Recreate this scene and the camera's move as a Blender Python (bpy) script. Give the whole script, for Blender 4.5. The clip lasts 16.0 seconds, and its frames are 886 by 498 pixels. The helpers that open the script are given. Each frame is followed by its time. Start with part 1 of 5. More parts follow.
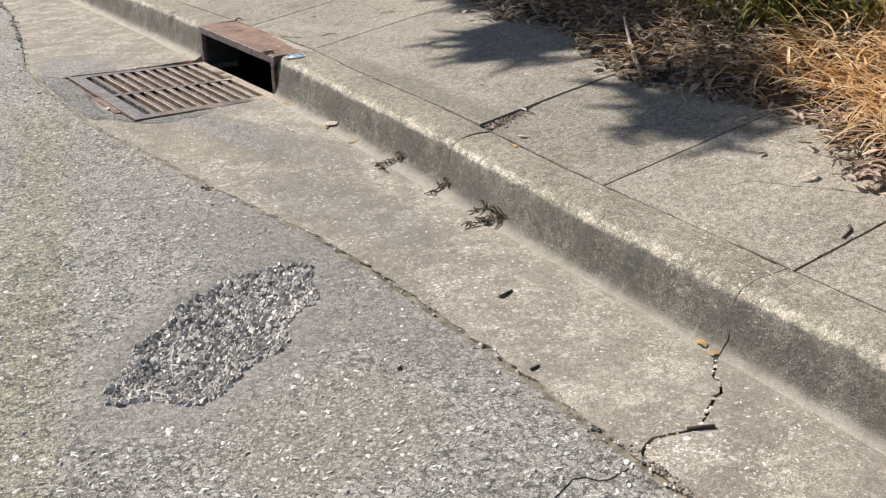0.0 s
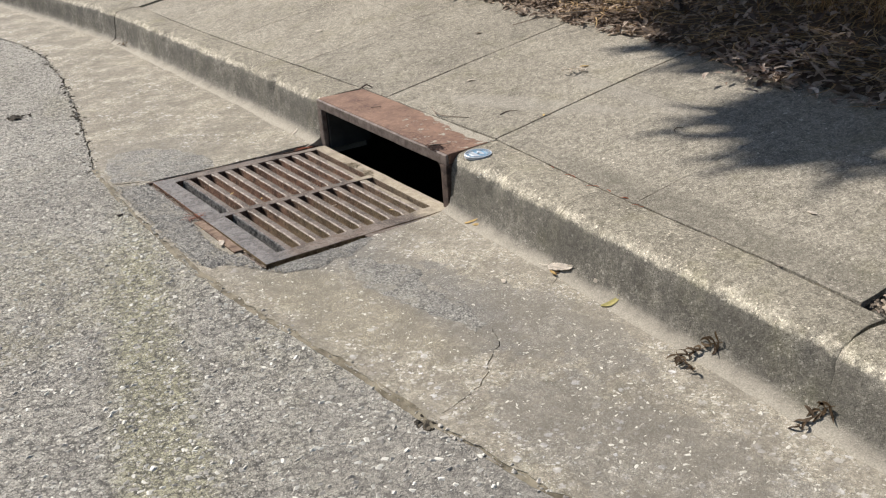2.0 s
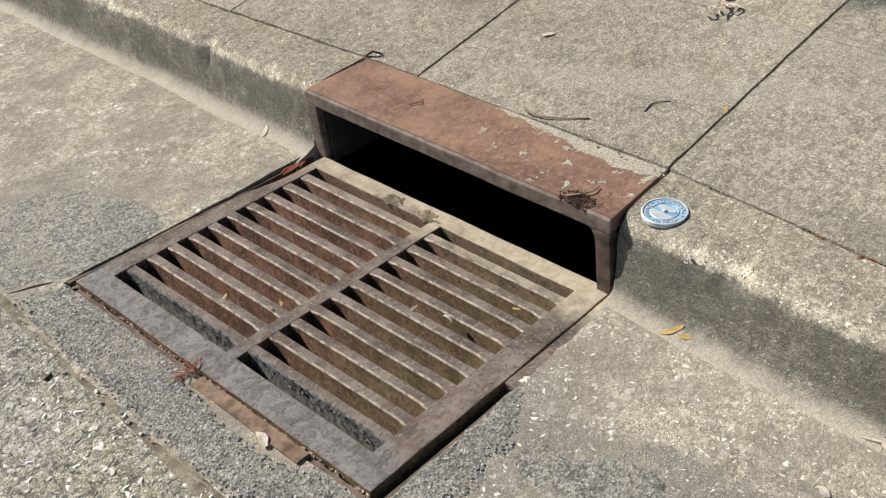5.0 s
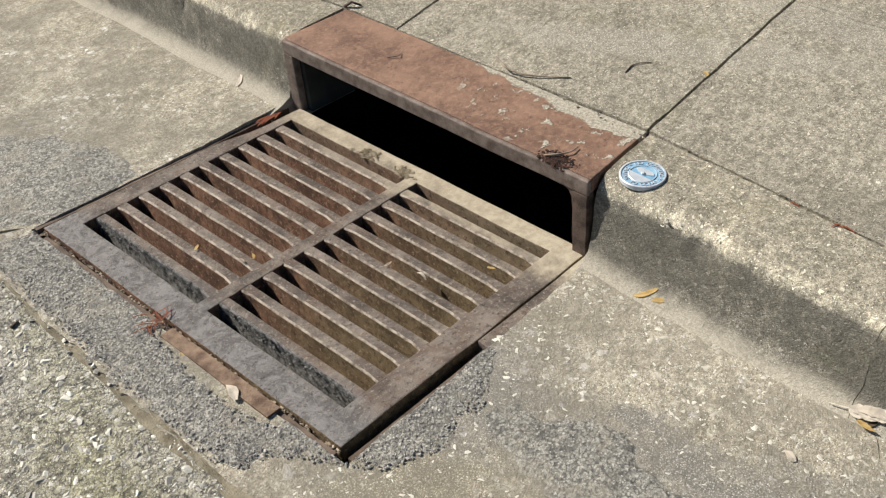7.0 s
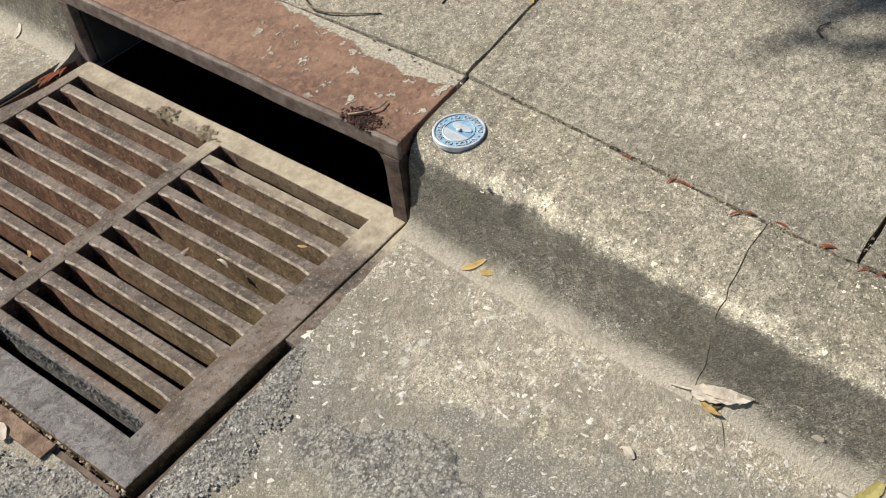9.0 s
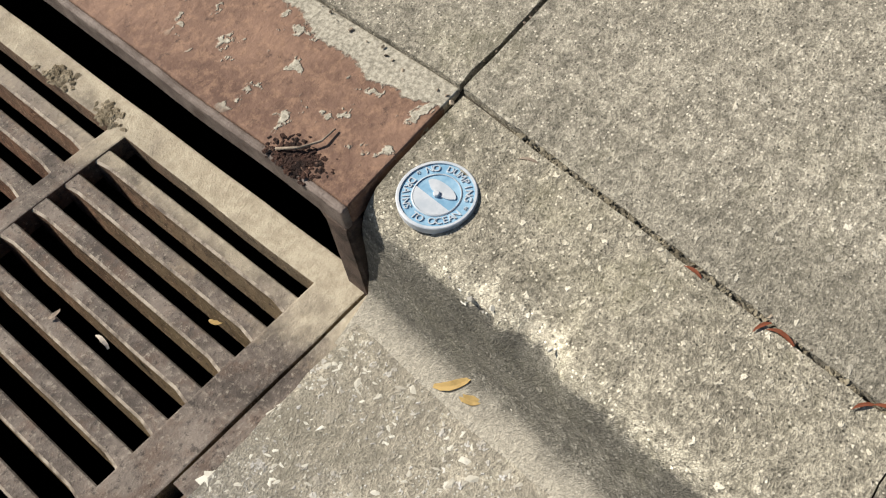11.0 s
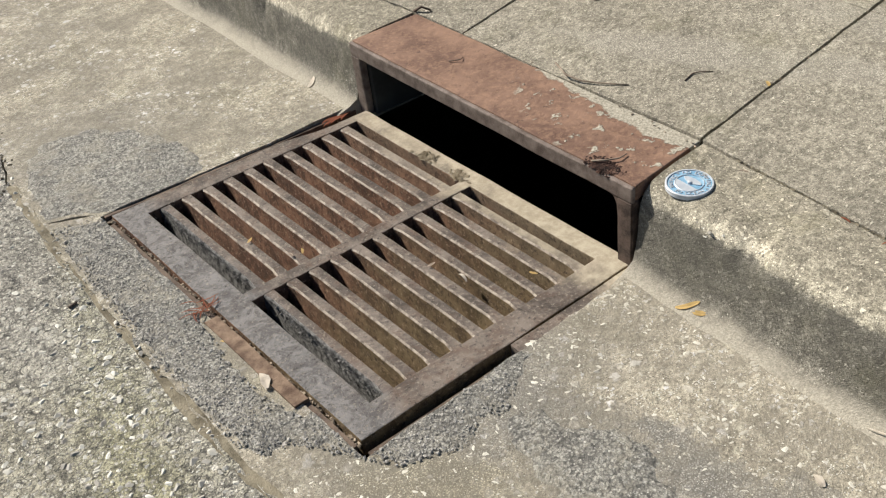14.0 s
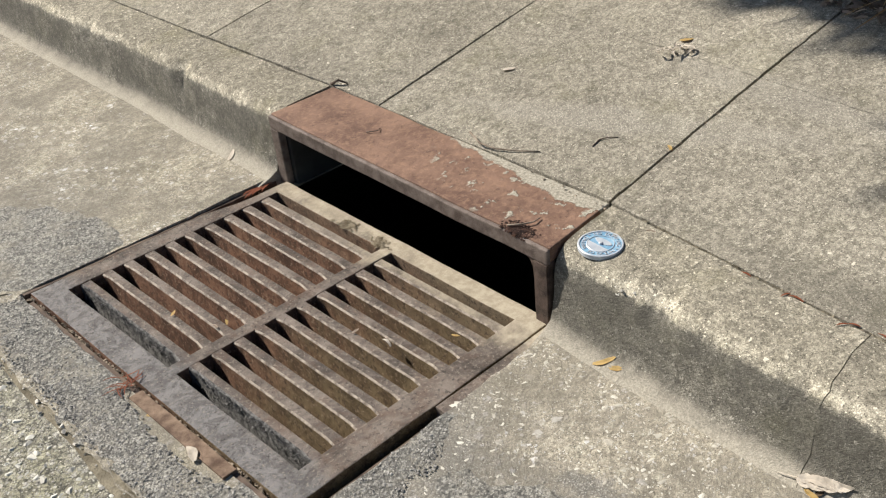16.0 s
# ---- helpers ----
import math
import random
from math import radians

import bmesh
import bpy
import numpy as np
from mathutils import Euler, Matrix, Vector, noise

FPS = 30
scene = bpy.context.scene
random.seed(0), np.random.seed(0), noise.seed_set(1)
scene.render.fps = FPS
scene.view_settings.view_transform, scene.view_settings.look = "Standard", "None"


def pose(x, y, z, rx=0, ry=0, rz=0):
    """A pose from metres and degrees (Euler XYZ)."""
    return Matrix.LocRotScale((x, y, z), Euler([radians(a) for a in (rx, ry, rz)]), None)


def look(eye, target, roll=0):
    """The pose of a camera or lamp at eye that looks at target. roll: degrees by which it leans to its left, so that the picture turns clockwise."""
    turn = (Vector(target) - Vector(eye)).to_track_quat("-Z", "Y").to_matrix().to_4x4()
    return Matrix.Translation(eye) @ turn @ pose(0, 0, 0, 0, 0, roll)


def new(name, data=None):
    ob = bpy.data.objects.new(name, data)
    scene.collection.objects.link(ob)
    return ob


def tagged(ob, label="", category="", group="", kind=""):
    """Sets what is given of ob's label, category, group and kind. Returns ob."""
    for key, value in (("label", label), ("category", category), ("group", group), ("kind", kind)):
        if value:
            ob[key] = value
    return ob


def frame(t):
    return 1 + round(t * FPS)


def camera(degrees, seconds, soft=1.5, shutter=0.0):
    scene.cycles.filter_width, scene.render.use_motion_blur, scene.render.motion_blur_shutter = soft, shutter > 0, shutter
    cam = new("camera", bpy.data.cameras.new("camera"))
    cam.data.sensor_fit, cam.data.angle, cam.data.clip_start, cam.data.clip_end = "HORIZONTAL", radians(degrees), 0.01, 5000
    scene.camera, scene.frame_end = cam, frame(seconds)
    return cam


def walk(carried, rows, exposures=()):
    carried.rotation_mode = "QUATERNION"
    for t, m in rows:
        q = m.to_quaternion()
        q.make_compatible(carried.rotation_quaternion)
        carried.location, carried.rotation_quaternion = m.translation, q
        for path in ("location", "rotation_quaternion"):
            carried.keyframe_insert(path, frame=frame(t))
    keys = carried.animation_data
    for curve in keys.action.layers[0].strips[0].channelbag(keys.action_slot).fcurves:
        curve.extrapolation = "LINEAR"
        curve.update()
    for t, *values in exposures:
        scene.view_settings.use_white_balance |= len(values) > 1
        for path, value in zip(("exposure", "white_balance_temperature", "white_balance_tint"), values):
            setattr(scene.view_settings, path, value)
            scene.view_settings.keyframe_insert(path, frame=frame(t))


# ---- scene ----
cam = camera(48.5, 16.0, soft=1.2)
PATH = [
    (0, (-1.456, -4.28, 1.159), (-0.525, -2.697, 0.368), -0.8),
    (0.5, (-1.394, -3.838, 1.16), (-0.506, -2.221, 0.387), -2.0),
    (1, (-1.41, -3.442, 1.198), (-0.523, -1.805, 0.467), -1.9),
    (1.5, (-1.325, -3.037, 1.227), (-0.479, -1.395, 0.46), -3.8),
    (2, (-1.323, -2.664, 1.238), (-0.451, -1.062, 0.416), -4.3),
    (2.5, (-1.278, -2.289, 1.263), (-0.434, -0.686, 0.416), -5.1),
    (3, (-1.269, -1.951, 1.27), (-0.374, -0.387, 0.403), -5.2),
    (3.2, (-1.258, -1.82, 1.286), (-0.323, -0.293, 0.396), -5.3),
    (5.3, (-1.002, -0.952, 1.337), (-0.036, 0.279, 0.091), -8.3),
    (5.5, (-0.99, -0.946, 1.327), (-0.035, 0.266, 0.054), -8.5),
    (6, (-0.974, -0.933, 1.326), (-0.043, 0.236, -0.003), -8.1),
    (6.5, (-0.994, -0.946, 1.335), (-0.067, 0.235, 0.014), -6.9),
    (7, (-1.028, -0.972, 1.33), (-0.048, 0.215, 0.052), -5.4),
    (7.5, (-1.015, -0.979, 1.326), (0.05, 0.159, 0.073), -4.5),
    (8, (-0.962, -0.975, 1.309), (0.113, 0.127, 0.032), -5.4),
    (8.5, (-0.869, -0.956, 1.3), (0.163, 0.075, -0.069), -5.8),
    (9, (-0.675, -0.909, 1.277), (0.287, 0.057, -0.187), -6.7),
    (9.2, (-0.6, -0.852, 1.273), (0.352, 0.059, -0.231), -6.4),
    (11.3, (-0.09, -0.531, 1.064), (0.498, 0.339, -0.638), -12.1),
    (11.5, (-0.111, -0.532, 1.07), (0.473, 0.361, -0.622), -12.6),
    (12, (-0.305, -0.567, 1.124), (0.35, 0.456, -0.465), -9.8),
    (12.5, (-0.581, -0.655, 1.227), (0.106, 0.515, -0.242), -8.9),
    (13, (-0.728, -0.831, 1.255), (-0.077, 0.502, -0.086), -9.2),
    (13.5, (-0.824, -0.982, 1.272), (-0.122, 0.404, 0.011), -7.9),
    (14, (-0.927, -1.078, 1.29), (-0.11, 0.272, 0.06), -8.0),
    (14.5, (-0.952, -1.105, 1.301), (-0.076, 0.185, 0.049), -8.1),
    (15, (-0.94, -1.108, 1.3), (0.011, 0.144, 0.063), -6.6),
    (15.5, (-0.941, -1.107, 1.313), (0.062, 0.159, 0.133), -5.8),
    (16, (-0.95, -1.112, 1.324), (0.047, 0.193, 0.183), -6.2),
]
walk(cam, [(t, look(eye, target, roll)) for t, eye, target, roll in PATH],
     exposures=[(0.0, 0.69, 6230, 15), (1.0, 0.62, 6280, 14), (3.0, 0.60, 6300, 13), (5.5, 0.65, 6420, 11), (9.0, 0.63, 6480, 10), (11.5, 0.57, 6500, 10), (12.5, 0.68, 6490, 10), (13.5, 0.65, 6480, 10), (16.0, 0.64, 6430, 11)])

# ---- light ----
SUN = Vector((-0.25, 0.74, 0.64)).normalized()
sun_data = bpy.data.lights.new("sun", "SUN")
sun_data.energy, sun_data.angle, sun_data.color = 5.0, radians(0.55), (1.0, 0.925, 0.82)
sun = new("sun", sun_data)
sun.matrix_world = look(SUN * 30, (0, 0, 0))
world = bpy.data.worlds.new("sky")
scene.world = world
world.use_nodes = True
sky = world.node_tree.nodes.new("ShaderNodeTexSky")
sky.sky_type, sky.sun_disc = "NISHITA", False
sky.sun_elevation, sky.sun_rotation = math.asin(SUN.z), math.atan2(SUN.x, SUN.y)
back = world.node_tree.nodes["Background"]
back.inputs["Strength"].default_value = 0.055
world.node_tree.links.new(sky.outputs["Color"], back.inputs["Color"])


# ---- materials ----
class Nodes:
    """Short words for shader nodes of one material."""

    def __init__(self, name, rough=0.9, metal=0.0, spec=0.3):
        self.m = bpy.data.materials.new(name)
        self.m.use_nodes = True
        self.t = self.m.node_tree
        self.b = self.t.nodes["Principled BSDF"]
        self.b.inputs["Roughness"].default_value = rough
        self.b.inputs["Metallic"].default_value = metal
        self.b.inputs["Specular IOR Level"].default_value = spec
        self.pos = self.t.nodes.new("ShaderNodeTexCoord").outputs["Object"]

    def put(self, socket, value):
        if isinstance(value, bpy.types.NodeSocket):
            self.t.links.new(value, socket)
        elif isinstance(value, tuple) and len(value) == 3 and socket.type == "RGBA":
            socket.default_value = (*value, 1)
        else:
            socket.default_value = value

    def noise(self, scale, detail=4.0, rough=0.55, warp=0.0, at=None):
        n = self.t.nodes.new("ShaderNodeTexNoise")
        self.put(n.inputs["Vector"], at or self.pos)
        for key, v in (("Scale", scale), ("Detail", detail), ("Roughness", rough), ("Distortion", warp)):
            n.inputs[key].default_value = v
        return n.outputs["Fac"]

    def cells(self, scale, feature="F1", what="Distance", at=None):
        n = self.t.nodes.new("ShaderNodeTexVoronoi")
        n.feature = feature
        self.put(n.inputs["Vector"], at or self.pos)
        n.inputs["Scale"].default_value = scale
        return n.outputs[what]

    def ramp(self, fac, lo, hi, a=0.0, b=1.0):
        n = self.t.nodes.new("ShaderNodeMapRange")
        n.interpolation_type = "SMOOTHSTEP"
        for key, v in (("Value", fac), ("From Min", lo), ("From Max", hi), ("To Min", a), ("To Max", b)):
            self.put(n.inputs[key], v)
        return n.outputs["Result"]

    def mix(self, fac, a, b, how="MIX"):
        n = self.t.nodes.new("ShaderNodeMix")
        n.data_type, n.blend_type = "RGBA", how
        self.put(n.inputs[0], fac), self.put(n.inputs[6], a), self.put(n.inputs[7], b)
        return n.outputs[2]

    def math(self, how, a, b=0.0):
        n = self.t.nodes.new("ShaderNodeMath")
        n.operation = how
        self.put(n.inputs[0], a), self.put(n.inputs[1], b)
        return n.outputs[0]

    def split(self, v):
        n = self.t.nodes.new("ShaderNodeSeparateXYZ")
        self.t.links.new(v, n.inputs[0])
        return n.outputs

    def blob(self, cx, cy, rx, ry, soft=0.35, warp=0.5, turn=0.0):
        """1 inside a ragged ellipse on the ground, 0 outside."""
        x, y, _ = self.split(self.pos)
        dx, dy = self.math("SUBTRACT", x, cx), self.math("SUBTRACT", y, cy)
        c, s = math.cos(turn), math.sin(turn)
        ux = self.math("ADD", self.math("MULTIPLY", dx, c / rx), self.math("MULTIPLY", dy, s / rx))
        uy = self.math("ADD", self.math("MULTIPLY", dx, -s / ry), self.math("MULTIPLY", dy, c / ry))
        d = self.math("SQRT", self.math("ADD", self.math("MULTIPLY", ux, ux), self.math("MULTIPLY", uy, uy)))
        d = self.math("ADD", d, self.math("MULTIPLY", self.math("SUBTRACT", self.noise(7, 9, 0.72), 0.5), 2.6 * warp))
        return self.ramp(d, 1 - soft / 2, 1 + soft / 2, 1.0, 0.0)

    def random(self):
        return self.t.nodes.new("ShaderNodeObjectInfo").outputs["Random"]

    def island(self):
        return self.t.nodes.new("ShaderNodeNewGeometry").outputs["Random Per Island"]

    def done(self, colour, height=None, strength=0.5, dist=0.002, rough=None):
        self.put(self.b.inputs["Base Color"], colour)
        if height is not None:
            n = self.t.nodes.new("ShaderNodeBump")
            n.inputs["Strength"].default_value, n.inputs["Distance"].default_value = strength, dist
            self.t.links.new(height, n.inputs["Height"])
            self.t.links.new(n.outputs["Normal"], self.b.inputs["Normal"])
        if rough is not None:
            self.put(self.b.inputs["Roughness"], rough)
        return self.m


def concrete(name, light, dark, stones=0.5, patches=(), random=0.0, moss=0.0, dust=0.0, foot=0.0):
    """Old weathered concrete; stones: how far the sand has worn off the pebbles; foot: silt washed up against a kerb."""
    n = Nodes(name, 0.92, 0, 0.25)
    c = n.mix(n.ramp(n.noise(2.3, 6, 0.6), 0.3, 0.7), dark, light)
    c = n.mix(n.math("MULTIPLY", n.ramp(n.noise(14, 6, 0.75), 0.45, 0.72), 0.6), c, tuple(v * 0.62 for v in dark))
    c = n.mix(n.math("MULTIPLY", n.ramp(n.noise(34, 5, 0.75), 0.48, 0.68), 0.35), c, tuple(min(0.6, v * 1.35) for v in light))
    sand, grit = n.noise(420, 2, 0.7), n.noise(150, 3, 0.8)
    c = n.mix(1.0, c, n.mix(n.ramp(sand, 0.32, 0.68), (0.70, 0.69, 0.68), (1.24, 1.24, 1.22)), "MULTIPLY")
    c = n.mix(1.0, c, n.mix(n.ramp(grit, 0.36, 0.64), (0.70, 0.70, 0.69), (1.25, 1.25, 1.25)), "MULTIPLY")
    lumps = n.noise(48, 5, 0.85, 0.4)
    c = n.mix(1.0, c, n.mix(n.ramp(lumps, 0.36, 0.64), (0.68, 0.68, 0.675), (1.28, 1.28, 1.27)), "MULTIPLY")
    r0, g0, _ = n.split(n.cells(240, what="Color"))
    speck = n.ramp(n.cells(240), 0.22, 0.42, 1, 0)
    c = n.mix(n.math("MULTIPLY", speck, n.ramp(r0, 0.80, 0.84)), c, tuple(min(0.75, v * 1.9) for v in light))
    c = n.mix(n.math("MULTIPLY", n.math("MULTIPLY", speck, n.ramp(g0, 0.78, 0.82)), 0.85), c, tuple(v * 0.28 for v in dark))
    height = n.math("ADD", n.math("ADD", sand, n.math("MULTIPLY", grit, 0.8)), n.math("MULTIPLY", lumps, 1.6))
    if stones:
        shift = n.t.nodes.new("ShaderNodeTexNoise")
        n.put(shift.inputs["Vector"], n.pos)
        shift.inputs["Scale"].default_value = 130
        bent = n.t.nodes.new("ShaderNodeVectorMath")
        bent.operation = "MULTIPLY_ADD"
        n.put(bent.inputs[0], shift.outputs["Color"])
        bent.inputs[1].default_value = (0.016, 0.016, 0.016)
        n.put(bent.inputs[2], n.pos)
        bare = n.ramp(n.noise(2.7, 6, 0.7), 0.40, 0.60)
        for size, share in ((40, 0.30), (62, 0.36), (100, 0.42)) if stones > 0.8 else ((100, 0.42),):
            cell, colour = n.cells(size, at=bent.outputs[0]), n.cells(size, what="Color", at=bent.outputs[0])
            r, g, k = n.split(colour)
            pebble = n.math("MULTIPLY", n.ramp(cell, n.math("MULTIPLY", k, 0.34), n.math("ADD", n.math("MULTIPLY", k, 0.34), 0.14), 1, 0), n.ramp(r, 1.0 - stones * share, 1.03 - stones * share))
            pebble = n.math("MULTIPLY", pebble, n.math("ADD", n.math("MULTIPLY", bare, 0.9), 0.1))
            c = n.mix(pebble, c, n.mix(g, tuple(v * 1.25 for v in light), tuple(min(0.85, v * 2.4) for v in light)))
            height = n.math("ADD", height, n.math("MULTIPLY", pebble, 0.5))
    if moss:
        c = n.mix(n.math("MULTIPLY", n.ramp(n.noise(5, 5, 0.7), 0.5, 0.72), moss), c, (0.16, 0.155, 0.075))
    for colour, amount, shape in patches:
        tarry = n.mix(n.ramp(n.cells(280), 0.15, 0.6), tuple(v * 2.1 for v in colour), tuple(v * 0.40 for v in colour))
        grain = n.mix(n.ramp(n.noise(260, 3, 0.75), 0.35, 0.65), tuple(v * 0.5 for v in colour), tarry)
        c = n.mix(n.math("MULTIPLY", n.blob(*shape), amount), c, grain)
    if dust:
        # silt that the rain leaves along the kerb's foot
        x, _, _ = n.split(n.pos)
        foot = n.math("ADD", x, n.math("MULTIPLY", n.math("SUBTRACT", n.noise(9, 5, 0.6), 0.5), 0.09))
        c = n.mix(n.ramp(foot, 0.125, 0.20, 0, dust), c, n.mix(n.ramp(n.noise(230, 3, 0.7), 0.35, 0.65), (0.38, 0.35, 0.28), (0.49, 0.455, 0.37)))
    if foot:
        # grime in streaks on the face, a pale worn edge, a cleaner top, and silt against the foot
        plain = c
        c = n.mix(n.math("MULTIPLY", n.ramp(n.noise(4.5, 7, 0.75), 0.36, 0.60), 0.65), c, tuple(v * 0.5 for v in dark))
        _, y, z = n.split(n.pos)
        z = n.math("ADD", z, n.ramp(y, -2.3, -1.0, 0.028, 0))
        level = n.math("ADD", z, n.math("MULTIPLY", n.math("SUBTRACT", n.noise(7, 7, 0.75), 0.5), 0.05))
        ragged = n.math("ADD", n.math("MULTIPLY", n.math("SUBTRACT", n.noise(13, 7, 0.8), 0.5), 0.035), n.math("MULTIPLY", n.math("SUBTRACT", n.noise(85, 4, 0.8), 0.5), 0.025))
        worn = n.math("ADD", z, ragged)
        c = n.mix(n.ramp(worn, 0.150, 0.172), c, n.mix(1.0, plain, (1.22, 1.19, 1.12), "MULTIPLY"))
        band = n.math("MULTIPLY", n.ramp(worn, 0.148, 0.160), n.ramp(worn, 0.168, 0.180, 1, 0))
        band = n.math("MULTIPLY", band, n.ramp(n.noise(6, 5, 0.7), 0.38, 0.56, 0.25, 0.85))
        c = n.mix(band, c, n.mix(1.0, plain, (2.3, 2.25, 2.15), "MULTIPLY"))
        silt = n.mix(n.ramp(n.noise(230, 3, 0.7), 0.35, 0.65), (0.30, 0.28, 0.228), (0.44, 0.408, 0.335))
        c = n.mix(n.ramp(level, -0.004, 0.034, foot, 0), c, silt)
    if random:
        tone = n.ramp(n.random(), 0, 1, 1 - random, 1 + random)
        grey = n.t.nodes.new("ShaderNodeCombineXYZ")
        for i in range(3):
            n.put(grey.inputs[i], tone)
        c = n.mix(1.0, c, grey.outputs[0], "MULTIPLY")
    return n.done(c, height, 0.7, 0.003)


def asphalt():
    """Worn grey asphalt with bare pale chips."""
    n = Nodes("asphalt", 0.9, 0, 0.3)
    c = n.mix(n.ramp(n.noise(1.3, 5, 0.6), 0.3, 0.7), (0.355, 0.34, 0.295), (0.51, 0.49, 0.425))
    c = n.mix(n.math("MULTIPLY", n.ramp(n.noise(0.8, 5, 0.65, 0.6), 0.48, 0.64), 0.5), c, (0.34, 0.32, 0.215))
    olive = n.blob(-1.10, -1.10, 0.10, 1.9, 0.9, 0.5, -0.2)
    c = n.mix(n.math("MULTIPLY", olive, 0.55), c, (0.37, 0.36, 0.20))
    lumps = n.noise(48, 5, 0.85, 0.5)
    c = n.mix(1.0, c, n.mix(n.ramp(lumps, 0.36, 0.64), (0.52, 0.52, 0.52), (1.40, 1.40, 1.39)), "MULTIPLY")
    worn_in = n.math("MULTIPLY", n.blob(-0.43, -1.75, 0.25, 1.0, 0.7, 0.6, 0.25), 0.75)
    collar = n.blob(-0.80, -2.05, 0.50, 0.28, 0.5, 0.35, 0.72)
    smooth = n.math("MAXIMUM", worn_in, n.math("MULTIPLY", collar, 0.85))
    for size, share in ((52, 0.36), (95, 0.5), (190, 0.5)):
        cell, colour = n.cells(size), n.cells(size, what="Color")
        r, g, k = n.split(colour)
        chip = n.math("MULTIPLY", n.ramp(cell, 0.22, 0.42, 1, 0), n.ramp(r, 1 - share, 1.04 - share))
        chip = n.math("MULTIPLY", chip, n.math("SUBTRACT", 1.0, n.math("MULTIPLY", smooth, 0.75)))
        c = n.mix(chip, c, n.mix(g, (0.25, 0.24, 0.208), (0.80, 0.775, 0.68)))
        hollow = n.math("MULTIPLY", n.ramp(cell, 0.5, 0.72), n.ramp(k, 0.35, 0.6))
        c = n.mix(n.math("MULTIPLY", hollow, 0.65), c, (0.06, 0.059, 0.055))
    c = n.mix(n.math("MULTIPLY", smooth, 0.6), c, n.mix(n.ramp(n.noise(300, 3, 0.75), 0.35, 0.65), (0.18, 0.174, 0.157), (0.43, 0.405, 0.35)))
    c = n.mix(n.math("MULTIPLY", n.blob(-0.76, -2.60, 0.24, 0.20, 0.6, 0.7, 0.4), 0.5), c, n.mix(n.ramp(n.cells(80), 0.15, 0.5), (0.68, 0.62, 0.48), (0.27, 0.245, 0.185)))
    height = n.math("ADD", n.math("ADD", n.math("MULTIPLY", chip, 0.5), n.noise(200, 3, 0.75)), n.math("MULTIPLY", lumps, 1.2))
    return n.done(c, height, 1.0, 0.008)


def tar_patch():
    """Fine cold-laid asphalt: grey, with dark pores and small pale grains."""
    n = Nodes("patch_asphalt", 0.85, 0, 0.35)
    c = n.mix(n.ramp(n.noise(5, 6, 0.7), 0.35, 0.65), (0.30, 0.293, 0.262), (0.415, 0.402, 0.352))
    lumps = n.noise(75, 5, 0.8, 0.4)
    c = n.mix(1.0, c, n.mix(n.ramp(lumps, 0.36, 0.62), (0.6, 0.6, 0.6), (1.35, 1.35, 1.34)), "MULTIPLY")
    for size, share in ((130, 0.35), (230, 0.35)):
        cell, colour = n.cells(size), n.cells(size, what="Color")
        r, g, _ = n.split(colour)
        grain = n.math("MULTIPLY", n.ramp(cell, 0.2, 0.42, 1, 0), n.ramp(r, 1 - share, 1.04 - share))
        c = n.mix(grain, c, n.mix(g, (0.24, 0.24, 0.225), (0.66, 0.645, 0.59)))
        c = n.mix(n.math("MULTIPLY", n.ramp(cell, 0.5, 0.72), 0.55), c, (0.075, 0.074, 0.07))
    c = n.mix(n.math("MULTIPLY", n.ramp(n.noise(9, 7, 0.8), 0.48, 0.62), 0.5), c, (0.38, 0.352, 0.28))
    height = n.math("ADD", n.math("MULTIPLY", lumps, 1.5), n.math("MULTIPLY", n.noise(210, 3, 0.75), 0.8))
    return n.done(c, height, 1.0, 0.007)


def mottled(name, a, b, scale, rough=0.9, bump=0.4, dist=0.002, islands=0.0, metal=0.0):
    """Two tones in blotches, with grain; islands: how much the loose pieces differ."""
    n = Nodes(name, rough, metal, 0.3)
    c = n.mix(n.ramp(n.noise(scale, 5, 0.65), 0.3, 0.7), a, b)
    if islands:
        c = n.mix(islands, c, n.mix(n.island(), tuple(v * 0.45 for v in a), tuple(min(0.8, v * 1.5) for v in b)))
    return n.done(c, n.noise(scale * 9, 4, 0.7), bump, dist)


